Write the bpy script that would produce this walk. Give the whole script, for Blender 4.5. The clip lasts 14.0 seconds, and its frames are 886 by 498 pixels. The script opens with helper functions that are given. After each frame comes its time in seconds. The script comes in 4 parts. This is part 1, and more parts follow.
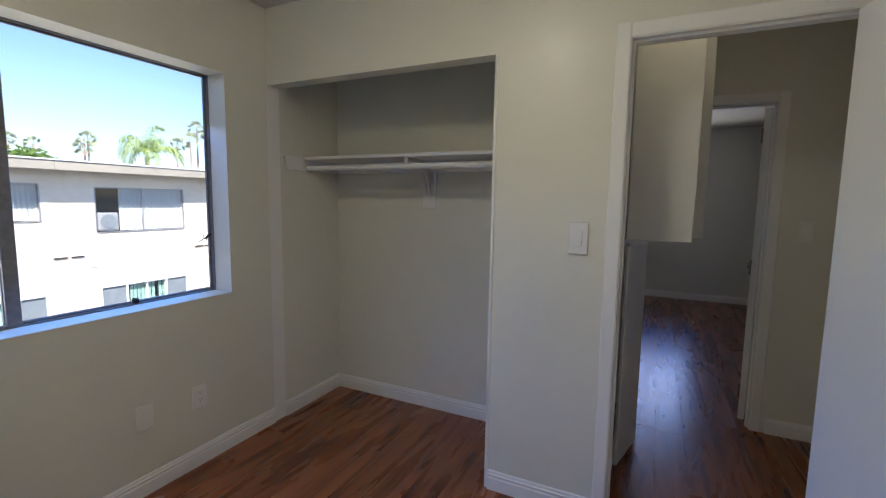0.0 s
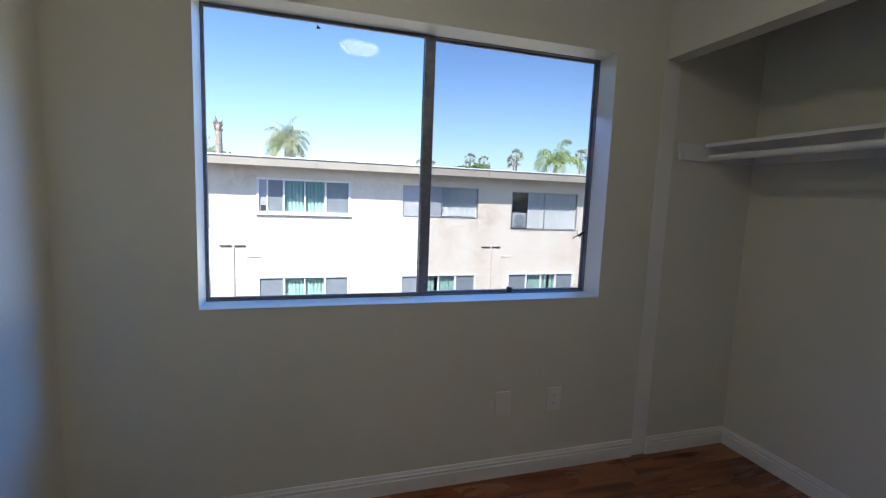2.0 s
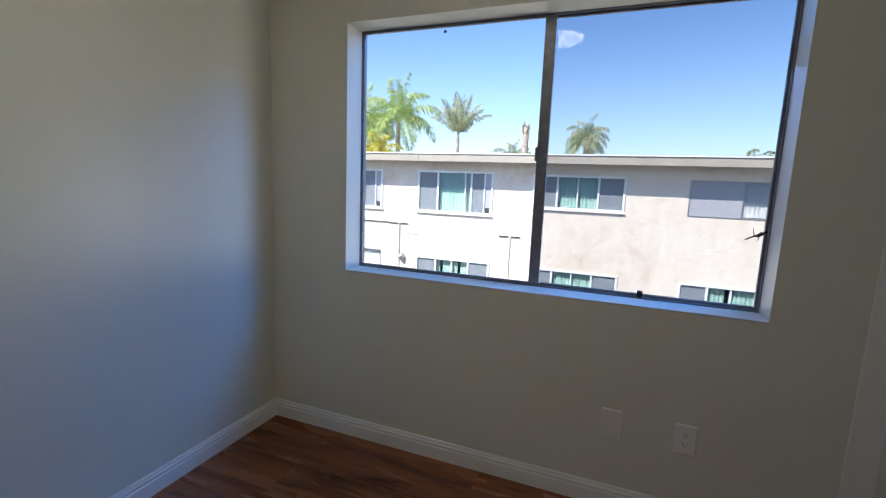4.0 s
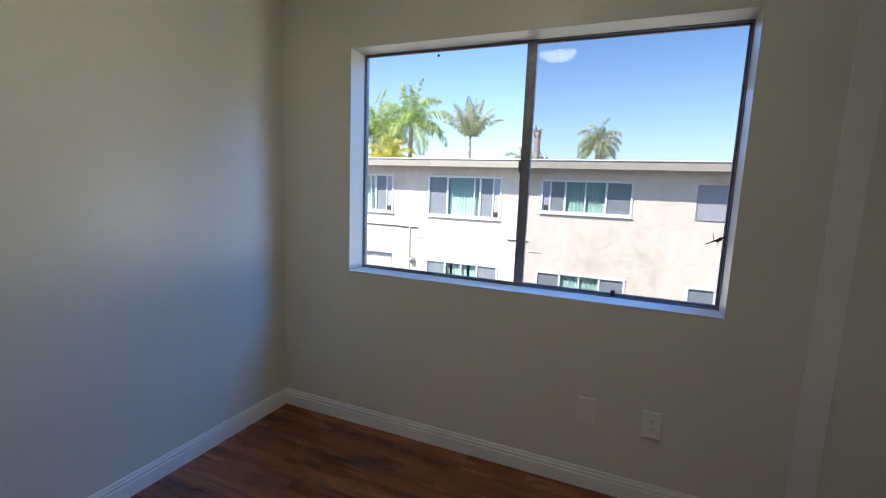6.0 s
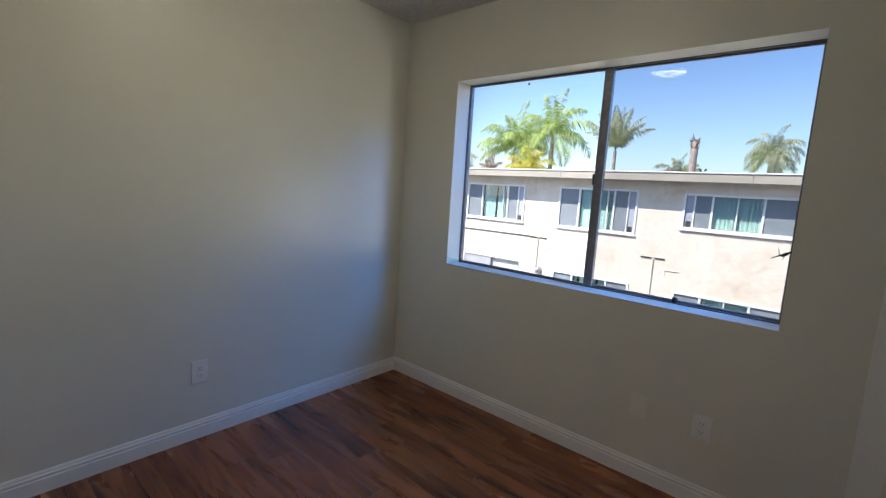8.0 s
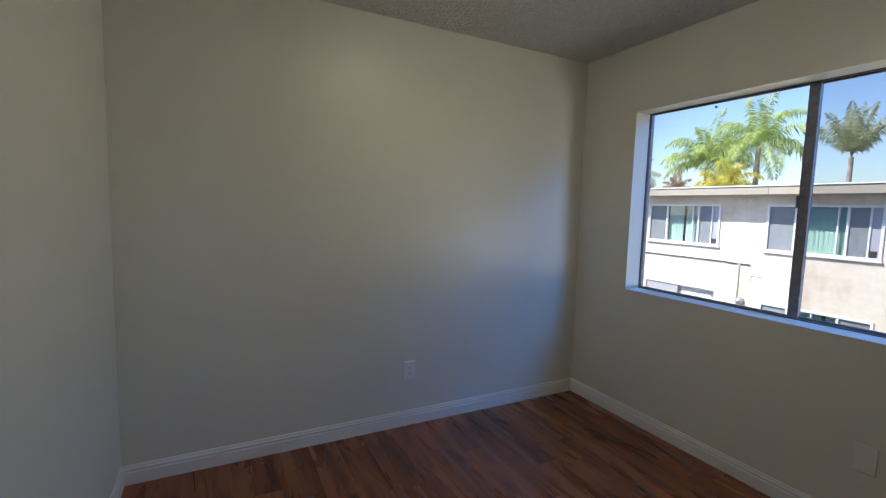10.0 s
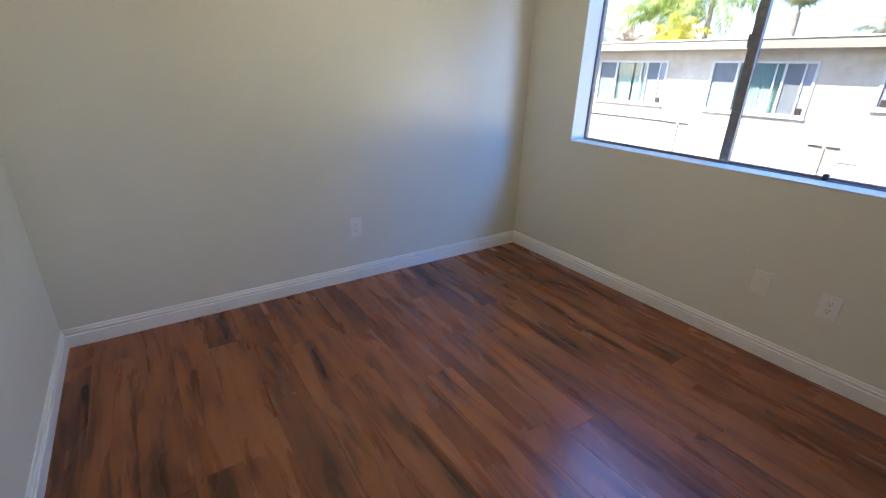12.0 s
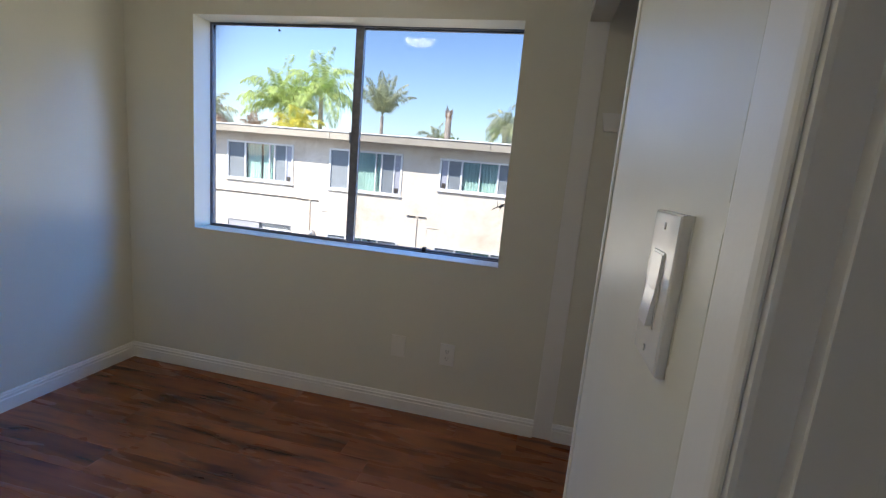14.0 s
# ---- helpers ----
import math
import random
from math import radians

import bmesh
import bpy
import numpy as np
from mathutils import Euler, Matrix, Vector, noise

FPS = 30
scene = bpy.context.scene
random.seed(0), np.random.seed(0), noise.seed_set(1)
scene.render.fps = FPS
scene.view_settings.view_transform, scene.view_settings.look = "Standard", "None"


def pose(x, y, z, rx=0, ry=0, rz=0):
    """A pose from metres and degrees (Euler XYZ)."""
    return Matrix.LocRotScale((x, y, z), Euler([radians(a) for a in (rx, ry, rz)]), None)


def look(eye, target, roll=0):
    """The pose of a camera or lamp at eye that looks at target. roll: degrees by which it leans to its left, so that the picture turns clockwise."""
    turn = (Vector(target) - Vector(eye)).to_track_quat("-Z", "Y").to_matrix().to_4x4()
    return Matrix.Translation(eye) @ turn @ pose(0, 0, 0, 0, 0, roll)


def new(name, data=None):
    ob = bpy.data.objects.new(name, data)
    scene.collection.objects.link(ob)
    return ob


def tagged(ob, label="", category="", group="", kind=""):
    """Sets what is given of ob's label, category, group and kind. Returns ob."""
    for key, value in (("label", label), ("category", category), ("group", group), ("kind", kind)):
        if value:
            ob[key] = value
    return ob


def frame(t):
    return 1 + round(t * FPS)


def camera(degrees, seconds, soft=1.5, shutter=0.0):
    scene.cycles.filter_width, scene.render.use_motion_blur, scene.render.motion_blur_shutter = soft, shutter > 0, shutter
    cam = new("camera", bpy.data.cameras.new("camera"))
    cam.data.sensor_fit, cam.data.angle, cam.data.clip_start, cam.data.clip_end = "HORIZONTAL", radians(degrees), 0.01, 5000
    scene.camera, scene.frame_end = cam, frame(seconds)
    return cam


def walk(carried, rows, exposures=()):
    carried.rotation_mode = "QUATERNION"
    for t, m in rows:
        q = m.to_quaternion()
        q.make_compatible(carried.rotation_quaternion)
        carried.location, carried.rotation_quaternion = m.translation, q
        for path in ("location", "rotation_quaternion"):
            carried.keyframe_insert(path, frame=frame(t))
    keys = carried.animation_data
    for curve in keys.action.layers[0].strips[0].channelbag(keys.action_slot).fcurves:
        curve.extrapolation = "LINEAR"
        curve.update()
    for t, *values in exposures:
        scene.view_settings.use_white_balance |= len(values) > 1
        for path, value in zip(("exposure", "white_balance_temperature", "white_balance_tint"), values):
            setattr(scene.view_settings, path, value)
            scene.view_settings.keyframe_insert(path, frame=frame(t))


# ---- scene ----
cam = camera(90.0, 14.0, 1.2)
PATH = [
    (0, (0.576, -2.067, 1.38), (2.366, -1.2, 1.164), 0.9),
    (0.5, (0.497, -2.07, 1.38), (1.972, -0.739, 1.148), 0.8),
    (1, (0.486, -2.08, 1.405), (1.38, -0.307, 1.164), 2.3),
    (1.5, (0.609, -1.94, 1.374), (1.344, -0.093, 1.155), 3.0),
    (2, (0.851, -1.826, 1.323), (1.427, 0.075, 1.094), 2.2),
    (2.5, (1.177, -1.779, 1.325), (1.574, 0.167, 1.088), 3.0),
    (3, (1.426, -1.694, 1.291), (1.586, 0.283, 1.038), 1.9),
    (3.5, (1.646, -1.664, 1.313), (1.408, 0.302, 1.031), 2.7),
    (3.7, (1.659, -1.735, 1.305), (1.048, 0.146, 1.007), 2.5),
    (5.8, (1.84, -2.014, 1.335), (0.956, -0.24, 1.061), 1.9),
    (6, (1.84, -1.993, 1.336), (1.071, -0.168, 1.061), 2.2),
    (6.5, (1.843, -1.955, 1.297), (1.168, -0.094, 1.011), 2.4),
    (7, (1.963, -2.005, 1.317), (1.081, -0.236, 1.018), 1.8),
    (7.2, (2.058, -2.058, 1.309), (1.03, -0.371, 1.002), 2.7),
    (9.3, (2.416, -2.336, 1.404), (0.88, -1.061, 1.285), 2.6),
    (9.5, (2.435, -2.369, 1.403), (0.819, -1.195, 1.3), 2.5),
    (10, (2.484, -2.421, 1.374), (0.714, -1.509, 1.188), 1.6),
    (10.5, (2.506, -2.424, 1.352), (0.731, -1.541, 1.087), 0.9),
    (11, (2.517, -2.459, 1.303), (0.848, -1.62, 0.588), 1.9),
    (11.5, (2.504, -2.458, 1.271), (0.904, -1.655, 0.381), 1.4),
    (12, (2.448, -2.383, 1.281), (0.924, -1.328, 0.528), 1.9),
    (12.5, (2.328, -2.285, 1.341), (1.067, -0.802, 0.881), 3.3),
    (13, (2.303, -2.224, 1.336), (1.364, -0.499, 0.961), 4.5),
    (13.5, (2.339, -2.181, 1.338), (1.93, -0.253, 0.996), 4.9),
    (14, (2.376, -2.18, 1.317), (1.976, -0.251, 0.971), 5.2),
]
EXPOSURES = [(0.0, 1.60, 6380, 8), (0.5, 1.28, 6300, 8), (1.0, 1.03, 6170, 8), (1.5, 0.88, 6120, 8), (2.5, 0.86, 6080, 8), (3.0, 0.80, 6100, 8), (3.7, 0.90, 6150, 8), (6.0, 0.98, 6350, 8), (7.2, 1.10, 6380, 8),
             (9.5, 0.82, 6430, 8), (10.5, 0.96, 6330, 8), (11.0, 1.11, 6330, 8), (11.5, 1.80, 6380, 8), (12.0, 1.88, 6700, 8), (12.5, 1.56, 6560, 8), (13.0, 1.32, 6480, 8), (13.5, 1.18, 6500, 8), (14.0, 1.18, 6520, 8)]
walk(cam, [(t, look(eye, target, roll)) for t, eye, target, roll in PATH], EXPOSURES)

# ---- world, sun, exposure ----
SUN_DIR = Vector((-0.42, -0.74, 1.0)).normalized()
world = bpy.data.worlds.new("world")
scene.world = world
world.use_nodes = True
wnt = world.node_tree
sky = wnt.nodes.new("ShaderNodeTexSky")
sky.sky_type = 'NISHITA'
sky.sun_disc = False
sky.sun_elevation = math.asin(SUN_DIR.z)
sky.sun_rotation = math.atan2(SUN_DIR.x, SUN_DIR.y)
sky.dust_density = 1.3
sky.ozone_density = 2.6
tint = wnt.nodes.new("ShaderNodeMix")
tint.data_type, tint.blend_type = 'RGBA', 'MULTIPLY'
tint.inputs[0].default_value = 1.0
wnt.links.new(sky.outputs[0], tint.inputs[6])
# the sky deepens with height
heading = wnt.nodes.new("ShaderNodeSeparateXYZ")
wnt.links.new(wnt.nodes.new("ShaderNodeTexCoord").outputs["Generated"], heading.inputs[0])
deep = wnt.nodes.new("ShaderNodeValToRGB")
for k, (p, c) in enumerate([(0.0, (1.10, 1.10, 1.12)), (0.2, (0.92, 0.96, 1.07)), (0.5, (0.50, 0.69, 0.96)), (1.0, (0.48, 0.66, 0.95))]):
    e = deep.color_ramp.elements[k] if k < 1 else deep.color_ramp.elements.new(p) if k < 3 else deep.color_ramp.elements[3]
    e.position, e.color = p, (*c, 1)
wnt.links.new(heading.outputs[2], deep.inputs[0])
wnt.links.new(deep.outputs[0], tint.inputs[7])
wnt.links.new(tint.outputs[2], wnt.nodes["Background"].inputs[0])
wnt.nodes["Background"].inputs[1].default_value = 0.15
sun_data = bpy.data.lights.new("sun", 'SUN')
sun_data.energy = 5.0
sun_data.angle = radians(0.53)
sun_data.color = (1.0, 0.94, 0.86)
sun = new("sun", sun_data)
sun.matrix_world = look(SUN_DIR * 40, (0, 0, 0))


def daylight_lamp(name, eye, target, wide, high, watts, colour, spread):
    """An added area lamp in or outside a window, to strengthen the daylight that comes through it."""
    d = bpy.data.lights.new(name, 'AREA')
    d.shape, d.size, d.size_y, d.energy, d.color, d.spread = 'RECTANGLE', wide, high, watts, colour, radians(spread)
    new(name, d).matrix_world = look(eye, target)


# added lamps for sunlight thrown back by the facade from below the sill, blue skylight from above, and the next room's
# window
daylight_lamp("daylight_fill", (1.9, 1.2, 0.80), (1.0, -1.0, 1.10), 3.0, 0.32, 2.4, (1.0, 0.97, 0.88), 180)
daylight_lamp("daylight_fill", (3.7, 0.95, 0.80), (0.0, -0.4, 1.15), 1.2, 0.32, 9.2, (1.0, 0.97, 0.88), 150)
daylight_lamp("daylight_fill", (1.33, 0.20, 1.44), (1.33, -1.0, 1.50), 1.70, 1.10, 0.3, (1.0, 0.98, 0.93), 170)
daylight_lamp("sky_fill", (1.6, 1.2, 2.45), (1.1, -1.0, 0.9), 2.6, 0.6, 5.2, (0.13, 0.39, 1.0), 150)
daylight_lamp("sky_fill", (3.6, 0.95, 2.85), (0.0, -0.4, 0.7), 1.2, 0.6, 21.0, (0.06, 0.33, 1.0), 120)
# added lamp aimed low, so that the floor takes a blue sheen
daylight_lamp("sky_fill", (1.52, 0.20, 1.46), (2.0, -1.0, 0.0), 1.30, 0.90, 2.4, (0.22, 0.36, 1.0), 95)
# added pair: blue for the far floor's sheen, warm for the far walls
daylight_lamp("far_window_fill", (7.99, -2.02, 1.48), (5.0, -2.2, 1.1), 1.1, 1.0, 2.1, (0.12, 0.28, 1.0), 120)
daylight_lamp("far_window_fill", (7.98, -2.02, 1.48), (5.0, -2.2, 2.8), 1.0, 0.9, 2.6, (1.0, 0.93, 0.82), 110)

# ---- materials ----


def material(name, rough=0.6, metal=0.0, spec=0.5):
    m = bpy.data.materials.new(name)
    m.use_nodes = True
    b = m.node_tree.nodes["Principled BSDF"]
    b.inputs["Roughness"].default_value = rough
    b.inputs["Metallic"].default_value = metal
    b.inputs["Specular IOR Level"].default_value = spec
    return m, m.node_tree.nodes, m.node_tree.links, b


def coords(n, l, kind="pos", scale=(1, 1, 1)):
    """Position in the world, or the object's own coordinates, scaled."""
    if kind == "pos":
        src = n.new("ShaderNodeNewGeometry").outputs["Position"]
    else:
        src = n.new("ShaderNodeTexCoord").outputs["Object"]
    mp = n.new("ShaderNodeMapping")
    mp.inputs["Scale"].default_value = scale
    l.new(src, mp.inputs["Vector"])
    return mp.outputs[0]


def tex_noise(n, l, vec, scale, detail=4.0, rough=0.55, dist=0.0):
    t = n.new("ShaderNodeTexNoise")
    t.inputs["Scale"].default_value = scale
    t.inputs["Detail"].default_value = detail
    t.inputs["Roughness"].default_value = rough
    t.inputs["Distortion"].default_value = dist
    l.new(vec, t.inputs["Vector"])
    return t.outputs[0]


def ramp(n, l, fac, stops):
    r = n.new("ShaderNodeValToRGB")
    e = r.color_ramp.elements
    while len(e) < len(stops):
        e.new(0.5)
    for k, (p, c) in zip(e, stops):
        k.position, k.color = p, (*c, 1)
    l.new(fac, r.inputs[0])
    return r.outputs[0]


def mixed(n, l, fac, a, b, mode='MIX'):
    x = n.new("ShaderNodeMix")
    x.data_type, x.blend_type = 'RGBA', mode
    for s, v in ((x.inputs[0], fac), (x.inputs[6], a), (x.inputs[7], b)):
        if isinstance(v, (int, float)):
            s.default_value = v
        elif isinstance(v, tuple):
            s.default_value = (*v, 1)
        else:
            l.new(v, s)
    return x.outputs[2]


def bump(n, l, b, height, strength, dist):
    k = n.new("ShaderNodeBump")
    k.inputs["Strength"].default_value = strength
    k.inputs["Distance"].default_value = dist
    l.new(height, k.inputs["Height"])
    l.new(k.outputs[0], b.inputs["Normal"])


def painted(name, col, rough=0.5, var=0.06, grain=160.0, strength=0.25, spec=0.5):
    """Paint with a fine roller texture and faint marks."""
    m, n, l, b = material(name, rough, 0.0, spec)
    v = coords(n, l)
    a = tex_noise(n, l, v, 1.7, 5)
    lo, hi = tuple(c * (1 - var) for c in col), tuple(min(1, c * (1 + var)) for c in col)
    l.new(ramp(n, l, a, [(0.3, lo), (0.7, hi)]), b.inputs["Base Color"])
    g = tex_noise(n, l, v, grain, 3)
    bump(n, l, b, g, strength, 0.002)
    r = n.new("ShaderNodeMapRange")
    r.inputs[3].default_value, r.inputs[4].default_value = rough * 0.85, min(1, rough * 1.2)
    l.new(tex_noise(n, l, v, 6.0, 3), r.inputs[0])
    l.new(r.outputs[0], b.inputs["Roughness"])
    return m


def popcorn():
    m, n, l, b = material("popcorn_ceiling", 0.95, 0, 0.2)
    v = coords(n, l)
    vo = n.new("ShaderNodeTexVoronoi")
    vo.inputs["Scale"].default_value = 52
    l.new(v, vo.inputs["Vector"])
    a = tex_noise(n, l, v, 80, 4, 0.7)
    s = n.new("ShaderNodeMath")
    s.operation = 'SUBTRACT'
    l.new(a, s.inputs[0])
    l.new(vo.outputs[0], s.inputs[1])
    l.new(ramp(n, l, tex_noise(n, l, v, 40, 4), [(0.3, (0.70, 0.69, 0.66)), (0.7, (0.80, 0.79, 0.76))]), b.inputs["Base Color"])
    bump(n, l, b, s.outputs[0], 1.0, 0.012)
    return m


def wood_floor():
    """Red-brown planks with long dark streaks that run along x and differ from plank to plank."""
    m, n, l, b = material("wood_plank", 0.28, 0, 0.58)
    geo = n.new("ShaderNodeNewGeometry").outputs["Position"]
    info = n.new("ShaderNodeObjectInfo")
    off = n.new("ShaderNodeVectorMath")
    off.operation = 'MULTIPLY_ADD'
    comb = n.new("ShaderNodeCombineXYZ")
    for k in (0, 1, 2):
        l.new(info.outputs["Random"], comb.inputs[k])
    l.new(comb.outputs[0], off.inputs[0])
    off.inputs[1].default_value = (37.0, 91.0, 53.0)
    l.new(geo, off.inputs[2])
    def stretched(sx, sy):
        mp = n.new("ShaderNodeMapping")
        mp.inputs["Scale"].default_value = (sx, sy, 1)
        l.new(off.outputs[0], mp.inputs["Vector"])
        return mp.outputs[0]
    streak = tex_noise(n, l, stretched(0.85, 6.5), 1.8, 4, 0.52, 0.6)
    fleck = tex_noise(n, l, stretched(1.7, 15.0), 1.5, 4, 0.6, 0.6)
    grain = tex_noise(n, l, stretched(5.0, 150.0), 1.0, 4, 0.6, 0.3)
    cloud = tex_noise(n, l, stretched(0.8, 5.0), 1.3, 4, 0.55, 0.8)
    base = ramp(n, l, cloud, [(0.28, (0.158, 0.045, 0.016)), (0.48, (0.244, 0.077, 0.025)), (0.68, (0.318, 0.107, 0.034))])
    base = mixed(n, l, 0.85, base, ramp(n, l, streak, [(0.29, (0.12, 0.09, 0.09)), (0.37, (0.38, 0.33, 0.32)), (0.45, (0.80, 0.78, 0.78)), (0.56, (1.0, 1.0, 1.0)), (0.72, (1.1, 1.09, 1.06))]), 'MULTIPLY')
    base = mixed(n, l, 0.75, base, ramp(n, l, fleck, [(0.30, (0.22, 0.18, 0.17)), (0.38, (0.62, 0.58, 0.57)), (0.45, (1, 1, 1)), (0.8, (1.15, 1.14, 1.12))]), 'MULTIPLY')
    base = mixed(n, l, 0.2, base, ramp(n, l, grain, [(0.3, (0.65, 0.62, 0.6)), (0.7, (1.15, 1.15, 1.15))]), 'MULTIPLY')
    tone = ramp(n, l, info.outputs["Random"], [(0.0, (0.88, 0.86, 0.86)), (1.0, (1.08, 1.07, 1.05))])
    base = mixed(n, l, 1.0, base, tone, 'MULTIPLY')
    l.new(base, b.inputs["Base Color"])
    r = n.new("ShaderNodeMapRange")
    r.inputs[3].default_value, r.inputs[4].default_value = 0.22, 0.33
    l.new(cloud, r.inputs[0])
    l.new(r.outputs[0], b.inputs["Roughness"])
    bump(n, l, b, grain, 0.03, 0.0005)
    return m


def plain(name, col, rough=0.5, metal=0.0, var=0.08, scale=12.0, spec=0.5):
    m, n, l, b = material(name, rough, metal, spec)
    a = tex_noise(n, l, coords(n, l), scale, 4)
    l.new(ramp(n, l, a, [(0.3, tuple(c * (1 - var) for c in col)), (0.7, tuple(min(1, c * (1 + var)) for c in col))]), b.inputs["Base Color"])
    return m


def stucco():
    m, n, l, b = material("stucco", 0.92, 0, 0.2)
    v = coords(n, l)
    stain = tex_noise(n, l, coords(n, l, "pos", (0.8, 1, 0.8)), 1.3, 7, 0.68, 0.5)
    fine = tex_noise(n, l, coords(n, l, "pos", (0.9, 1, 1.3)), 9.0, 8, 0.78)
    drip = tex_noise(n, l, coords(n, l, "pos", (2.2, 1, 0.28)), 1.6, 6, 0.65)
    base = ramp(n, l, stain, [(0.3, (0.68, 0.57, 0.455)), (0.48, (0.80, 0.71, 0.60)), (0.7, (0.84, 0.765, 0.67))])
    base = mixed(n, l, 0.45, base, ramp(n, l, fine, [(0.36, (0.62, 0.56, 0.48)), (0.52, (1, 1, 1)), (0.8, (1.1, 1.1, 1.1))]), 'MULTIPLY')
    base = mixed(n, l, 0.2, base, ramp(n, l, drip, [(0.3, (0.7, 0.66, 0.6)), (0.6, (1.05, 1.05, 1.05))]), 'MULTIPLY')
    l.new(base, b.inputs["Base Color"])
    bump(n, l, b, tex_noise(n, l, v, 55, 4), 0.5, 0.01)
    return m


def glass(name, tint=(1, 1, 1), gloss=1.0):
    m = bpy.data.materials.new(name)
    m.use_nodes = True
    n, l = m.node_tree.nodes, m.node_tree.links
    n.remove(n["Principled BSDF"])
    tr = n.new("ShaderNodeBsdfTransparent")
    tr.inputs[0].default_value = (*tint, 1)
    gl = n.new("ShaderNodeBsdfGlossy")
    gl.inputs["Roughness"].default_value = 0.02
    gl.inputs[0].default_value = (gloss, gloss, gloss, 1)
    fr = n.new("ShaderNodeFresnel")
    fr.inputs[0].default_value = 1.52
    mx = n.new("ShaderNodeMixShader")
    l.new(fr.outputs[0], mx.inputs[0])
    l.new(tr.outputs[0], mx.inputs[1])
    l.new(gl.outputs[0], mx.inputs[2])
    l.new(mx.outputs[0], n["Material Output"].inputs[0])
    return m


def glowing(name, col, strength):
    m, n, l, b = material(name, 0.4)
    b.inputs["Base Color"].default_value = (0.85, 0.84, 0.8, 1)
    b.inputs["Emission Color"].default_value = (*col, 1)
    b.inputs["Emission Strength"].default_value = strength
    return m


WALL = painted("wall_paint", (0.706, 0.692, 0.605), 0.37, 0.03, 60, 0.015)
TRIM = painted("trim_paint", (0.80, 0.79, 0.76), 0.41, 0.03, 60, 0.12)
DOORP = painted("door_paint", (0.79, 0.79, 0.78), 0.3, 0.02, 35, 0.12)
CABP = painted("cabinet_paint", (0.76, 0.755, 0.72), 0.36, 0.03, 40, 0.15)
CEIL = popcorn()
WOOD = wood_floor()
UNDER = plain("underlay", (0.05, 0.03, 0.02), 0.8)
BRONZE = plain("bronze_aluminium", (0.20, 0.205, 0.24), 0.42, 0.2, 0.2, 30)
GASKET = plain("black_rubber", (0.012, 0.012, 0.013), 0.7)
PANE = glass("window_glass", (1, 1, 1), 0.12)
PANE_T = glass("tinted_glass", (0.80, 0.805, 0.815), 0.17)
SWITCHP = plain("glossy_white_plastic", (0.80, 0.79, 0.765), 0.14, 0, 0.02)
PLASTIC = plain("white_plastic", (0.80, 0.79, 0.755), 0.35, 0, 0.02)
SLOT = plain("dark_slot", (0.02, 0.02, 0.02), 0.6)
NICKEL = plain("satin_nickel", (0.45, 0.44, 0.43), 0.24, 1.0, 0.08, 60)
STEEL = plain("painted_steel", (0.74, 0.73, 0.70), 0.45, 0.0, 0.05)
LAMP = glowing("lamp_diffuser", (1.0, 0.90, 0.70), 15.5)
STUCCO = stucco()
EXTW = plain("exterior_paint", (0.55, 0.53, 0.48), 0.8, 0, 0.08, 3)
FASCIA = plain("fascia_paint", (0.40, 0.355, 0.29), 0.7, 0, 0.08, 2.0)
GRAVEL = plain("roof_gravel", (0.50, 0.48, 0.44), 0.95, 0, 0.25, 30)
WHITEFR = plain("white_vinyl", (0.80, 0.80, 0.80), 0.4, 0, 0.03)
ALU = plain("mill_aluminium", (0.40, 0.40, 0.42), 0.45, 0.7, 0.1)
BLINDG = plain("green_blind", (0.47, 0.68, 0.62), 0.6, 0, 0.1)
BLINDW = plain("white_blind", (0.72, 0.71, 0.73), 0.6, 0, 0.06)
SCREEN = plain("insect_screen", (0.225, 0.25, 0.275), 0.8, 0, 0.15, 6)
# near-black colour that stands for shade inside the neighbour's rooms
ROOM_SHADE = plain("room_shade", (0.06, 0.06, 0.07), 0.9)
EXTGL = glass("far_glass", (0.92, 0.95, 0.96))
DARKPIPE = plain("dark_metal", (0.07, 0.06, 0.055), 0.6, 0.3)
ASPHALT = plain("concrete_ground", (0.14, 0.137, 0.13), 0.9, 0, 0.2, 3)
BARK = plain("palm_bark", (0.40, 0.34, 0.29), 0.95, 0, 0.35, 6)


def leafy(name, col, var=0.35, scale=1.2):
    """Thin leaves: some light is scattered back, some passes through."""
    m, n, l, b = material(name, 0.5, 0, 0.3)
    a = tex_noise(n, l, coords(n, l), scale, 3)
    c = ramp(n, l, a, [(0.3, tuple(k * (1 - var) for k in col)), (0.7, tuple(k * (1 + var) for k in col))])
    l.new(c, b.inputs["Base Color"])
    t = n.new("ShaderNodeBsdfTranslucent")
    l.new(c, t.inputs[0])
    mx = n.new("ShaderNodeMixShader")
    mx.inputs[0].default_value = 0.45
    l.new(b.outputs[0], mx.inputs[1])
    l.new(t.outputs[0], mx.inputs[2])
    l.new(mx.outputs[0], n["Material Output"].inputs[0])
    return m


FROND = leafy("palm_leaf", (0.46, 0.55, 0.21))
FRONDY = leafy("palm_leaf_yellow", (0.66, 0.60, 0.14))
FROND2 = leafy("palm_leaf_grey", (0.50, 0.52, 0.34))
DEADF = leafy("dry_frond", (0.40, 0.28, 0.20))
LEAF = leafy("tree_leaf", (0.16, 0.24, 0.06), 0.4, 1.5)
FADED = plain("faded_screen", (0.40, 0.40, 0.43), 0.8, 0, 0.12, 6)
LILAC = plain("lilac_panel", (0.40, 0.41, 0.48), 0.6)
BLANK = painted("yellowed_plastic", (0.775, 0.755, 0.69), 0.4, 0.02, 60, 0.05)
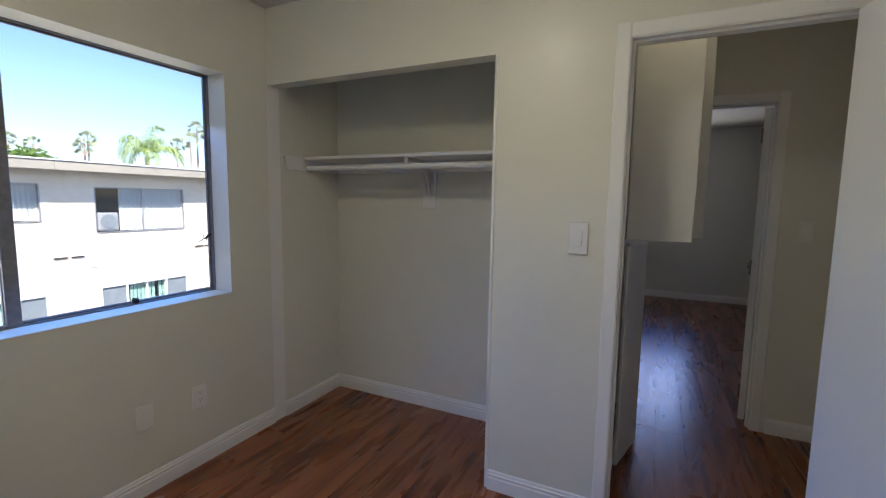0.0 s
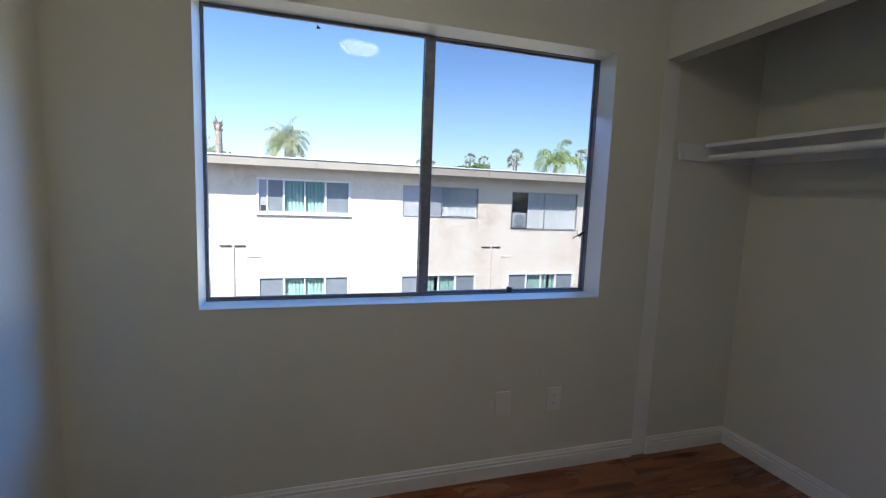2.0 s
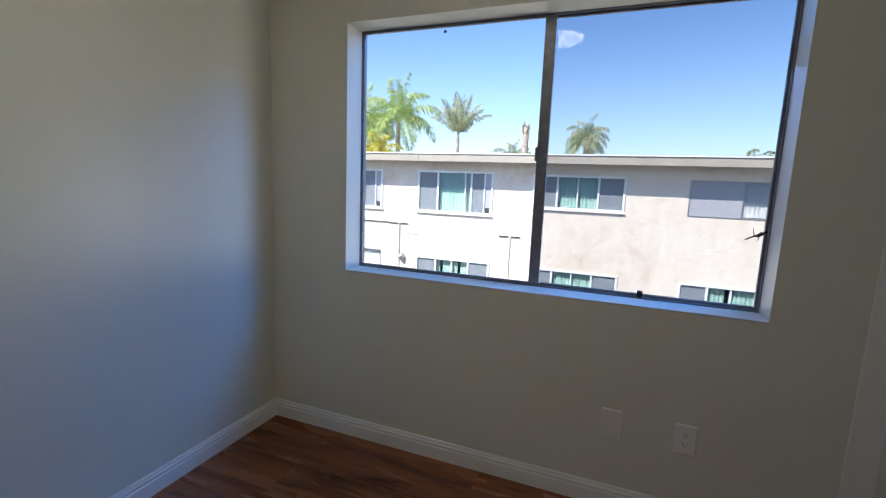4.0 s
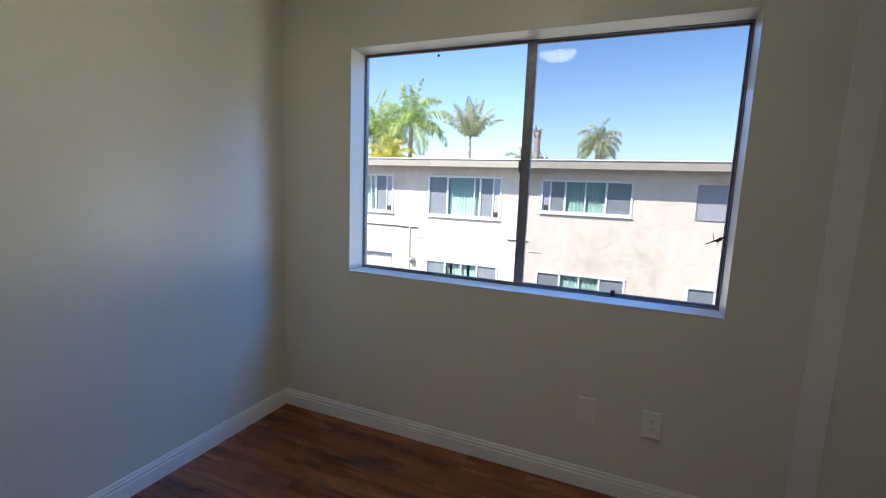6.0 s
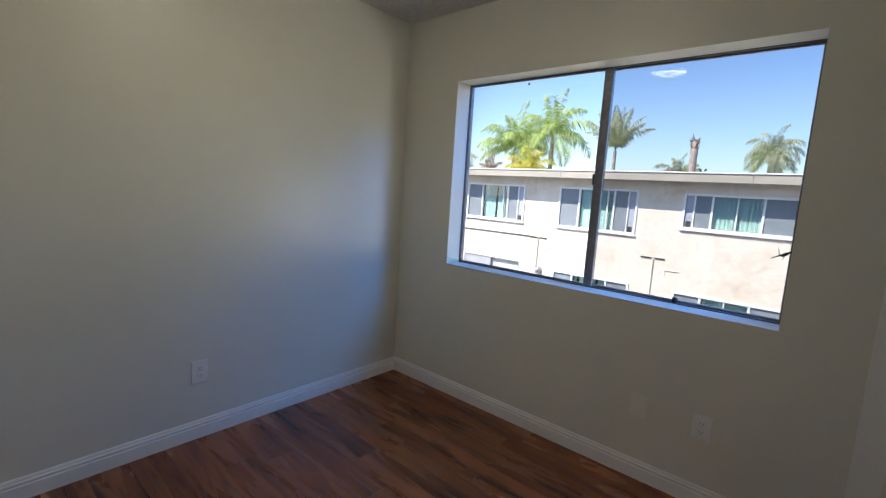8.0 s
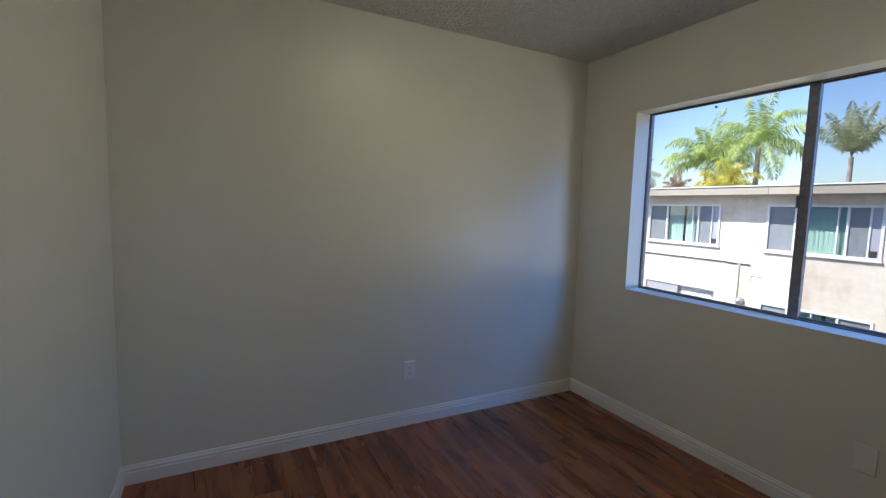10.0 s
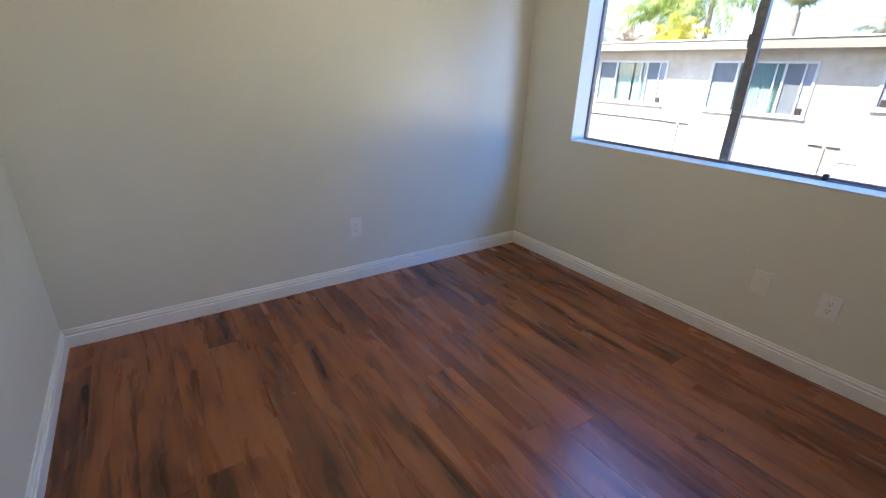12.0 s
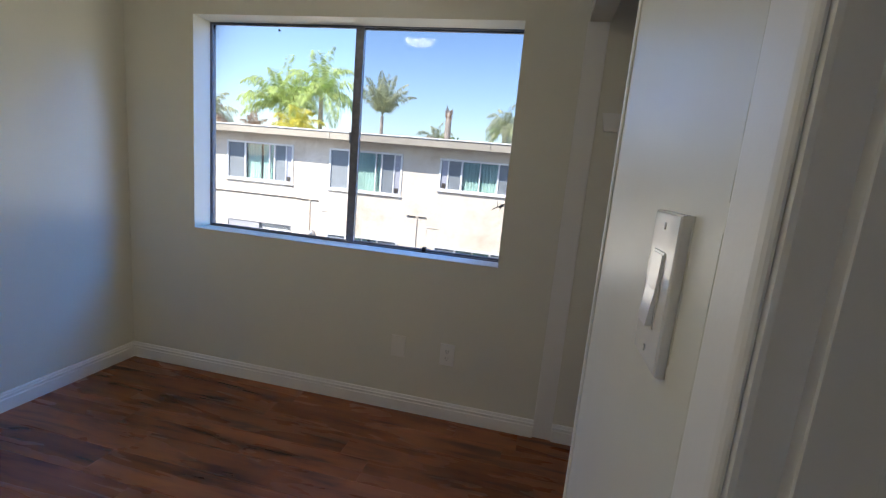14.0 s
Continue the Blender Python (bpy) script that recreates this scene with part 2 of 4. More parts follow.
FANP = plain("grey_plastic", (0.36, 0.36, 0.38), 0.5)

# ---- building blocks ----


def box(bm, x0, x1, y0, y1, z0, z1, bev=0.0, seg=1):
    """A box, its edges rounded by bev."""
    r = bmesh.ops.create_cube(bm, size=1, matrix=Matrix.Translation(((x0 + x1) / 2, (y0 + y1) / 2, (z0 + z1) / 2)) @ Matrix.Diagonal((x1 - x0, y1 - y0, z1 - z0, 1)))
    if bev:
        es = list({e for v in r["verts"] for e in v.link_edges})
        bmesh.ops.bevel(bm, geom=es, offset=bev, segments=seg, affect='EDGES', profile=0.5)


def tube(bm, a, b, r0, r1=None, seg=12):
    """A round bar from a to b."""
    a, b = Vector(a), Vector(b)
    m = Matrix.Translation((a + b) / 2) @ (b - a).to_track_quat('Z', 'Y').to_matrix().to_4x4()
    bmesh.ops.create_cone(bm, cap_ends=True, segments=seg, radius1=r0, radius2=r0 if r1 is None else r1, depth=(b - a).length, matrix=m)


def lathe(bm, profile, seg=28, m=Matrix()):
    """A body of revolution round z from (radius, height) pairs."""
    rings = []
    for r, z in profile:
        rings.append([bm.verts.new(m @ Vector((r * math.cos(2 * math.pi * k / seg), r * math.sin(2 * math.pi * k / seg), z))) for k in range(seg)])
    for p, q in zip(rings, rings[1:]):
        for k in range(seg):
            bm.faces.new((p[k], p[(k + 1) % seg], q[(k + 1) % seg], q[k]))
    bm.faces.new(rings[0][::-1])
    bm.faces.new(rings[-1])


def extruded(bm, profile, a, b, up=(0, 0, 1), out=(0, 1, 0)):
    """A moulding: a profile of (out, up) pairs run from a to b."""
    a, b, up, out = Vector(a), Vector(b), Vector(up), Vector(out)
    p = [bm.verts.new(a + out * u + up * v) for u, v in profile]
    q = [bm.verts.new(b + out * u + up * v) for u, v in profile]
    k = len(profile)
    for i in range(k):
        bm.faces.new((p[i], p[(i + 1) % k], q[(i + 1) % k], q[i]))
    bm.faces.new(p[::-1])
    bm.faces.new(q)


def mesh_of(name, bm, mat, smooth=False):
    bmesh.ops.recalc_face_normals(bm, faces=bm.faces)
    me = bpy.data.meshes.new(name)
    bm.to_mesh(me)
    bm.free()
    for mt in (mat if isinstance(mat, (list, tuple)) else [mat]):
        me.materials.append(mt)
    if smooth:
        me.polygons.foreach_set("use_smooth", [True] * len(me.polygons))
        me.set_sharp_from_angle(angle=radians(35))
    return me


def part(name, bm, mat, parent=None, label="", smooth=False):
    ob = new(name, mesh_of(name, bm, mat, smooth))
    ob.parent = parent
    return tagged(ob, label)


def boxpart(name, dims, mat, parent=None, bev=0.0, label=""):
    bm = bmesh.new()
    box(bm, *dims, bev)
    return part(name, bm, mat, parent, label)


def structure(name, bm, mat, label, category, smooth=False):
    return tagged(part(name, bm, mat, None, "", smooth), label, category, "", "structure")


def thing(name, label, category, at=(0, 0, 0), group="", kind=""):
    ob = new(name)
    ob.empty_display_size = 0.05
    ob.location = at
    return tagged(ob, label, category, group, kind)


def wall(name, axis, lo, hi, u0, u1, z0, z1, holes, mat, label):
    """A wall from lo to hi across axis, u0 to u1 along it, with holes (u0, u1, z0, z1) through it."""
    us = sorted({u0, u1, *[h[0] for h in holes], *[h[1] for h in holes]})
    zs = sorted({z0, z1, *[h[2] for h in holes], *[h[3] for h in holes]})
    us, zs = [u for u in us if u0 <= u <= u1], [z for z in zs if z0 <= z <= z1]
    solid = {(i, j) for i in range(len(us) - 1) for j in range(len(zs) - 1)
             if not any(h[0] - 1e-6 <= us[i] and us[i + 1] <= h[1] + 1e-6 and h[2] - 1e-6 <= zs[j] and zs[j + 1] <= h[3] + 1e-6 for h in holes)}
    bm, made = bmesh.new(), {}
    def v(d, i, j):
        if (d, i, j) not in made:
            t = hi if d else lo
            made[d, i, j] = bm.verts.new((t, us[i], zs[j]) if axis == "x" else (us[i], t, zs[j]))
        return made[d, i, j]
    for i, j in solid:
        for d in (0, 1):
            bm.faces.new((v(d, i, j), v(d, i + 1, j), v(d, i + 1, j + 1), v(d, i, j + 1)))
        for n, e in (((i - 1, j), ((i, j), (i, j + 1))), ((i + 1, j), ((i + 1, j), (i + 1, j + 1))), ((i, j - 1), ((i, j), (i + 1, j))), ((i, j + 1), ((i, j + 1), (i + 1, j + 1)))):
            if n not in solid:
                bm.faces.new((v(0, *e[0]), v(0, *e[1]), v(1, *e[1]), v(1, *e[0])))
    return structure(name, bm, mat, label, "wall")


# ---- the rooms ----
H = 2.44
ROOM_W, ROOM_D = 2.492, 2.845          # along x, along -y
CLOSET_X, CLOSET_Y = 3.11, -1.395      # closet's back wall, closet opening's end
EAST = (2.492, 2.582)
WIN = (0.447, 2.214, 0.864, 2.024)
DOOR = (-2.648, -1.925, 0.0, 2.025)
HALL_END, FAR = 3.76, 7.9
HALL_N = -1.9075

wall("wall_window", "y", 0.0, 0.17, -0.12, 3.23, -0.1, 2.56, [WIN], WALL, "greige painted wall with a wide sliding window")
wall("wall_side", "x", -0.12, 0.0, -2.965, 0.0, -0.1, 2.56, [], WALL, "plain greige painted bedroom wall")
wall("wall_back", "y", -2.965, -2.845, 0.0, 2.492, -0.1, 2.56, [], WALL, "greige painted wall behind the open door")
wall("wall_closet_front", "x", *EAST, -3.35, 0.0, -0.1, 2.56, [(CLOSET_Y, 0.0, -0.1, 2.022), (DOOR[0], DOOR[1], -0.1, DOOR[3])], WALL, "greige painted wall with closet opening and doorway")
wall("wall_closet_back", "x", CLOSET_X, 3.23, -1.5, 0.0, -0.1, 2.56, [], WALL, "greige painted back wall of the closet")
wall("wall_closet_side", "y", -1.6, -1.5, 2.582, 3.76, -0.1, 2.56, [], WALL, "greige painted side wall of the closet")
wall("wall_hall_end", "x", HALL_END, 3.86, -3.35, -1.6, -0.1, 2.56, [(-2.655, -1.96, -0.1, 1.985)], WALL, "greige painted hall wall with a doorway")
wall("wall_hall_south", "y", -3.45, -3.35, 2.492, 3.86, -0.1, 2.56, [], WALL, "greige painted hall wall")
wall("wall_far_room", "x", FAR, 8.02, -3.4, -0.3, -0.1, 2.56, [(-2.62, -1.42, 0.95, 2.02)], WALL, "greige painted far wall with a window")
wall("wall_far_south", "y", -3.4, -3.28, 3.86, FAR, -0.1, 2.56, [], WALL, "greige painted wall of the next room")
wall("wall_far_north", "y", -0.3, -0.2, 3.86, 8.02, -0.1, 2.56, [], WALL, "greige painted wall of the next room")
wall("wall_far_west", "x", 3.76, 3.86, -1.6, -0.2, -0.1, 2.56, [], WALL, "greige painted wall of the next room")

bm = bmesh.new()
box(bm, -0.14, 8.04, -3.47, 0.19, 2.44 + 0.0, 2.60)
structure("ceiling", bm, CEIL, "white sprayed popcorn ceiling", "ceiling")
bm = bmesh.new()
box(bm, -0.14, 8.04, -3.47, 0.17, -0.16, -0.008)
floor = structure("floor", bm, UNDER, "red-brown wood plank floor with dark streaks", "floor")

# baseboards with two grooves
BB = [(0, 0), (0.013, 0), (0.013, 0.060), (0.010, 0.064), (0.010, 0.069), (0.012, 0.072), (0.012, 0.078), (0.008, 0.082), (0.008, 0.087), (0.005, 0.095), (0, 0.095)]


def baseboard(a, b, out):
    bm = bmesh.new()
    extruded(bm, BB, (*a, 0), (*b, 0), (0, 0, 1), (*out, 0))
    structure("baseboard", bm, TRIM, "white moulded wooden baseboard", "baseboard")


for a, b, o in [((0.0, 0), (2.484, 0), (0, -1)), ((2.578, 0), (CLOSET_X, 0), (0, -1)), ((0, -0.013), (0, -2.845), (1, 0)), ((0.013, -2.845), (2.492, -2.845), (0, 1)),
                ((CLOSET_X, -0.013), (CLOSET_X, -1.5), (-1, 0)), ((2.492, CLOSET_Y - 0.004), (2.492, -1.872), (-1, 0)), ((HALL_END, -2.725), (HALL_END, -3.35), (-1, 0)),
                ((FAR, -0.3), (FAR, -3.28), (-1, 0)), ((3.86, -3.28), (FAR - 0.013, -3.28), (0, 1)), ((2.6, -1.5), (CLOSET_X - 0.013, -1.5), (0, 1))]:
    baseboard(a, b, o)

# closet's jamb boards
bm = bmesh.new()
box(bm, 2.484, 2.578, -0.0035, 0.0, 0.0, 2.022, 0.002)
structure("trim", bm, TRIM, "white painted board where the closet opening meets the wall", "trim")
bm = bmesh.new()
box(bm, 2.488, 2.586, CLOSET_Y, CLOSET_Y + 0.014, 0.0, 2.022, 0.002)
structure("trim", bm, TRIM, "white painted closet jamb board", "trim")

# door casing, jambs and stops of the bedroom doorway
CAS = [(0, 0), (0.0015, 0.0), (0.003, 0.0015), (0.0042, 0.004), (0.005, 0.009), (0.005, 0.050), (0.0042, 0.053), (0.0025, 0.055), (0, 0.055)]


def casing(x, out, y0, y1, top, label):
    """Casing boards round a doorway in a wall at x; out is -1 or 1."""
    for y, way in ((y0, -1), (y1, 1)):
        bm = bmesh.new()
        extruded(bm, CAS, (x, y, 0.0), (x, y, top + 0.055), (0, way, 0), (out, 0, 0))
        structure("trim", bm, TRIM, label, "trim")
    bm = bmesh.new()
    extruded(bm, CAS, (x, y0, top), (x, y1, top), (0, 0, 1), (out, 0, 0))
    structure("trim", bm, TRIM, label, "trim")


def jambs(x0, x1, y0, y1, top, stop):
    for a, b in (((y0, y0 + 0.012), 0), ((y1 - 0.012, y1), 0)):
        bm = bmesh.new()
        box(bm, x0 + 0.0005, x1 + 0.002, *a, 0.0, top, 0.004, 2)
        structure("trim", bm, TRIM, "white painted door jamb", "trim")
    bm = bmesh.new()
    box(bm, x0 + 0.0005, x1 + 0.002, y0 + 0.012, y1 - 0.012, top - 0.012, top, 0.001)
    box(bm, stop, stop + 0.035, y0 + 0.012, y1 - 0.012, top - 0.022, top - 0.011)
    structure("trim", bm, TRIM, "white painted door head jamb with stop", "trim")
    for a in ((y0 + 0.011, y0 + 0.022), (y1 - 0.022, y1 - 0.011)):
        bm = bmesh.new()
        box(bm, stop, stop + 0.035, *a, 0.0, top - 0.0222, 0.001)
        structure("trim", bm, TRIM, "white painted door stop", "trim")


casing(EAST[0], -1, DOOR[0] + 0.008, DOOR[1] - 0.008, DOOR[3] - 0.008, "white moulded door casing")
jambs(EAST[0], EAST[1] + 0.014, *DOOR[:2], DOOR[3], 2.516)
casing(HALL_END, -1, -2.655 + 0.008, -1.96 - 0.008, 1.985 - 0.008, "white moulded casing of the hall doorway")
jambs(HALL_END, 3.86, -2.655, -1.96, 1.985, 3.79)


def knob(parent, m):
    """A satin round door knob; m puts its rose on the door with z outwards."""
    m = m @ Matrix.Scale(0.75, 4)
    bm = bmesh.new()
    lathe(bm, [(0.033, 0.0), (0.033, 0.003), (0.029, 0.008), (0.016, 0.010)], 32, m)
    rose = part("rose", bm, NICKEL, parent, "", True)
    bm = bmesh.new()
    lathe(bm, [(0.011, 0.009), (0.011, 0.018), (0.0175, 0.023), (0.0255, 0.031), (0.0290, 0.040), (0.0295, 0.046), (0.0275, 0.0515), (0.0235, 0.0530), (0.0200, 0.0515), (0.0175, 0.0485), (0.011, 0.0475), (0.004, 0.049), (0.003, 0.047)], 32, m)
    part("knob", bm, NICKEL, parent, "satin nickel knob with a privacy hole", True)


def door_leaf(name, hinge, angle, width, height, label):
    """A flush slab door; it runs from its hinge along local -x and its back is turned to local -y."""
    bm = bmesh.new()
    box(bm, -width, 0, -0.035, 0, 0.012, height, 0.002)
    ob = structure(name, bm, DOORP, label, "door")
    ob.matrix_world = pose(*hinge, 0, 0, angle)
    knob(ob, pose(-width + 0.06, 0.0, 0.945, -90, 0, 0))
    knob(ob, pose(-width + 0.06, -0.035, 0.945, 90, 0, 0))
    bm = bmesh.new()
    box(bm, -width - 0.0015, -width + 0.001, -0.029, -0.006, 0.925, 0.985, 0.0005)
    part("latch_plate", bm, NICKEL, ob)
    for z in (0.2, 1.0, 1.8):
        bm = bmesh.new()
        tube(bm, (0.004, -0.035 - 0.004, z - 0.045), (0.004, -0.035 - 0.004, z + 0.045), 0.006)
        box(bm, -0.03, 0.002, -0.0375, -0.0355, z - 0.044, z + 0.044)
        part("hinge", bm, NICKEL, ob)
    return ob


door_leaf("door_1", (2.478, -2.598, 0.0), 14.9, 0.69, 2.005, "white flush bedroom door standing wide open")
door_leaf("door_2", (3.868, -2.637, 0.0), 169, 0.67, 1.965, "white flush door open into the next room")

# ---- the sliding window ----


def window_1():
    x0, x1, z0, z1 = WIN
    w = thing("window_1", "bronze aluminium sliding window in a painted reveal", "window", (x0, 0.14, z0), "", "structure")
    ym, f = 0.125, 0.008
    def piece(name, d, mat=BRONZE, bev=0.002, label="", par=w):
        bm = bmesh.new()
        box(bm, *d, bev)
        o = part(name, bm, mat, par, label)
        o.matrix_parent_inverse = Matrix.Translation((-x0, -0.14, -z0))
        return o
    piece("window_frame", (x0, x0 + f, ym, 0.168, z0, z1))
    piece("window_frame", (x1 - f, x1, ym, 0.168, z0, z1))
    piece("window_frame", (x0 + f, x1 - f, ym, 0.168, z1 - f, z1))
    piece("window_frame", (x0 + f, x1 - f, ym, 0.168, z0, z0 + 0.012))
    piece("track", (x0 + f, x1 - f, 0.139, 0.143, z0 + 0.012, z0 + 0.02))
    mid = 1.352
    for name, a, b, y in (("sliding_sash", x0 + f, mid + 0.024, 0.128), ("fixed_sash", mid - 0.024, x1 - f, 0.146)):
        s, t = 0.008, 0.014
        za, zb = z0 + 0.013, z1 - f
        wide = 0.046
        la, lb = (s, wide) if name == "sliding_sash" else (wide, s)
        bm = bmesh.new()
        box(bm, a, a + la, y, y + t, za, zb, 0.0015)
        box(bm, b - lb, b, y, y + t, za, zb, 0.0015)
        box(bm, a + la, b - lb, y, y + t, za, za + s, 0.001)
        box(bm, a + la, b - lb, y, y + t, zb - s, zb, 0.001)
        o = part(name, bm, BRONZE, w)
        o.matrix_parent_inverse = Matrix.Translation((-x0, -0.14, -z0))
        g = piece("pane", (a + la, b - lb, y + 0.005, y + 0.009, za + s, zb - s), PANE if name == "sliding_sash" else PANE_T, 0, "clear glass" if name == "sliding_sash" else "slightly tinted glass", o)
        g.matrix_parent_inverse = Matrix.Translation((0, 0, 0))
        g.visible_shadow = False
    piece("latch", (1.323, 1.334, 0.118, 0.128, 1.42, 1.48), BRONZE, 0.003, "dark finger latch")
    piece("stop_block", (1.782, 1.802, 0.118, 0.146, z0 + 0.012, z0 + 0.036), GASKET, 0.003, "black sash stop")
    return w


window_1()
# white painted sill board inside the reveal
bm = bmesh.new()
box(bm, WIN[0] + 0.001, WIN[1] - 0.001, -0.004, 0.124, WIN[2], WIN[2] + 0.006, 0.002)
structure("window_sill", bm, TRIM, "white painted window sill", "window sill")
for d in ((WIN[0], WIN[0] + 0.004, -0.002, 0.124, WIN[2] + 0.006, WIN[3]), (WIN[1] - 0.004, WIN[1], -0.002, 0.124, WIN[2] + 0.006, WIN[3]), (WIN[0] + 0.004, WIN[1] - 0.004, -0.002, 0.124, WIN[3] - 0.004, WIN[3])):
    bm = bmesh.new()
    box(bm, *d)
    structure("trim", bm, WALL, "painted plaster window reveal", "trim")

# ---- closet fittings ----
SH_Z = 1.625


def closet_shelf():
    s = boxpart("closet_shelf", (2.76, CLOSET_X - 0.002, -1.498, -0.018, SH_Z, SH_Z + 0.018), TRIM, None, 0.002)
    tagged(s, "white painted wooden closet shelf on cleats", "shelf")
    boxpart("cleat", (CLOSET_X - 0.02, CLOSET_X - 0.001, -1.48, -0.02, SH_Z - 0.068, SH_Z - 0.001), TRIM, s, 0.002)
    bm = bmesh.new()
    extruded(bm, [(2.60, SH_Z + 0.012), (2.615, SH_Z - 0.068), (CLOSET_X - 0.001, SH_Z - 0.068), (CLOSET_X - 0.001, SH_Z + 0.012)], (0, -0.017, 0), (0, -0.0005, 0), (0, 0, 1), (1, 0, 0))
    part("cleat", bm, TRIM, s)
    boxpart("cleat", (2.63, CLOSET_X - 0.021, -1.4995, -1.482, SH_Z - 0.068, SH_Z - 0.001), TRIM, s, 0.002)
    return s


closet_shelf()


def closet_rod():
    bm = bmesh.new()
    tube(bm, (2.80, -1.481, 1.575), (2.80, -0.0175, 1.575), 0.016, None, 20)
    rod = part("closet_rod", bm, TRIM, None, "", True)
    tagged(rod, "white painted wooden hanging rod under the shelf", "rod")
    bm = bmesh.new()
    box(bm, 2.79, 2.81, -0.765, -0.735, 1.59, 1.645, 0.003)
    part("rod_hook", bm, STEEL, rod)


closet_rod()


def shelf_bracket(y):
    bk = thing("shelf_bracket", "white painted wooden shelf bracket on a wall block", "bracket", (CLOSET_X, y, 1.35))
    inv = Matrix.Translation((-CLOSET_X, -y, -1.35))
    o = boxpart("wall_block", (CLOSET_X - 0.02, CLOSET_X - 0.0005, y - 0.045, y + 0.045, 1.335, SH_Z - 0.069), TRIM, bk, 0.003)
    o.matrix_parent_inverse = inv
    bm = bmesh.new()
    extruded(bm, [(0.021, 1.41), (0.021, 1.45), (0.095, SH_Z - 0.016), (0.095, SH_Z - 0.004), (0.07, SH_Z - 0.004)], (CLOSET_X, y - 0.012, 0), (CLOSET_X, y + 0.012, 0), (0, 0, 1), (-1, 0, 0))
    o = part("brace", bm, TRIM, bk)
    o.matrix_parent_inverse = inv
    bm = bmesh.new()
    box(bm, CLOSET_X - 0.31, CLOSET_X - 0.021, y - 0.010, y + 0.010, SH_Z - 0.018, SH_Z - 0.0005, 0.002)
    o = part("arm", bm, TRIM, bk)
    o.matrix_parent_inverse = inv


shelf_bracket(-0.745)

# ---- outlets and switches ----


def plate(name, m, kind, label, category, w=0.077, h=0.119, mat=PLASTIC, deep=0.006):
    """A wall plate; local x across, y up, z out of the wall."""
    bm = bmesh.new()
    r = bmesh.ops.create_cube(bm, size=1, matrix=Matrix.Translation((0, 0, deep / 2)) @ Matrix.Diagonal((w, h, deep, 1)))
    top = [e for e in bm.edges if all(v.co.z > deep - 0.001 for v in e.verts)]
    bmesh.ops.bevel(bm, geom=top, offset=0.004, segments=3, affect='EDGES', profile=0.6)
    ob = part(name, bm, mat, None, "", True)
    lift = Matrix.Translation((0, 0, deep - 0.006))
    tagged(ob, label, category)
    ob.matrix_world = m
    for y in ((-h * 0.41, h * 0.41) if kind != "duplex" else (0,)):
        bm = bmesh.new()
        lathe(bm, [(0.0032, 0.0055), (0.0032, 0.0066), (0.0015, 0.0070)], 12, lift @ Matrix.Translation((0, y, 0)))
        part("screw", bm, PLASTIC if kind != "rocker" else STEEL, ob)
    if kind == "duplex":
        for y in (-0.0195, 0.0195):
            bm = bmesh.new()
            box(bm, -0.0165, 0.0165, y - 0.0135, y + 0.0135, 0.0058, 0.0075, 0.001)
            f = part("socket", bm, PLASTIC, ob)
            for d in ((-0.0075, -0.0055, y - 0.001, y + 0.008), (0.0055, 0.0075, y - 0.001, y + 0.007), (-0.002, 0.002, y - 0.010, y - 0.006)):
                bm = bmesh.new()
                box(bm, *d, 0.0073, 0.0079)
                part("slot", bm, SLOT, f)
    if kind == "rocker":
        bm = bmesh.new()
        box(bm, -0.0168, 0.0168, -0.0335, 0.0335, 0.0058, 0.0072, 0.0008)
        bm.transform(lift)
        part("rocker_frame", bm, mat, ob)
        bm = bmesh.new()
        extruded(bm, [(0.0071, -0.031), (0.0125, -0.031), (0.0092, 0.0), (0.0080, 0.031), (0.0071, 0.031)], (-0.0145, 0, 0), (0.0145, 0, 0), (0, 1, 0), (0, 0, 1))
        bm.transform(lift)
        part("rocker", bm, mat, ob)
    return ob


plate("wall_outlet", pose(1.998, -0.0003, 0.365, 90, 0, 0), "duplex", "white duplex outlet on a wall plate under the window", "outlet")
plate("blank_plate", pose(1.727, -0.0003, 0.368, 90, 0, 0), "blank", "blank wall plate painted over in the wall colour", "wall plate").data.materials[0] = BLANK
plate("wall_outlet", pose(0.0003, -1.355, 0.352, 90, 0, 90), "duplex", "white duplex outlet low on the plain wall", "outlet")
plate("light_switch", pose(2.4917, -1.770, 1.233, 90, 0, -90), "rocker", "white rocker light switch beside the doorway", "light switch", 0.078, 0.134, SWITCHP, 0.009)
plate("light_switch", pose(HALL_END - 0.0003, -2.826, 1.234, 90, 0, -90), "rocker", "light switch on the hall wall, plate painted over", "light switch", 0.07, 0.115).data.materials[0] = BLANK

# thick old paint: a ridge along the casing and crusts round the switch


def paint_ridge(points, r, seed):
    rnd = random.Random(seed)
    bm = bmesh.new()
    for a, b in zip(points, points[1:]):
        a, b = Vector(a), Vector(b)
        k = max(2, int((b - a).length / 0.02))
        last = a
        for i in range(1, k + 1):
            q = a.lerp(b, i / k) + Vector((0, rnd.uniform(-1, 1) * r * 0.4, rnd.uniform(-1, 1) * r * 0.4))
            tube(bm, last, q, r * rnd.uniform(0.7, 1.2), None, 6)
            last = q
    structure("paint_ridge", bm, WALL, "dried ridge of old wall paint", "trim", True)


paint_ridge([(2.4925, -1.868, 0.10), (2.4925, -1.866, 1.15), (2.4925, -1.869, 1.6), (2.4925, -1.866, 2.08)], 0.0008, 1)
paint_ridge([(2.4923, -1.812, 1.18), (2.4923, -1.813, 1.24), (2.4923, -1.811, 1.30)], 0.0012, 3)

# ---- ceiling lamp ----


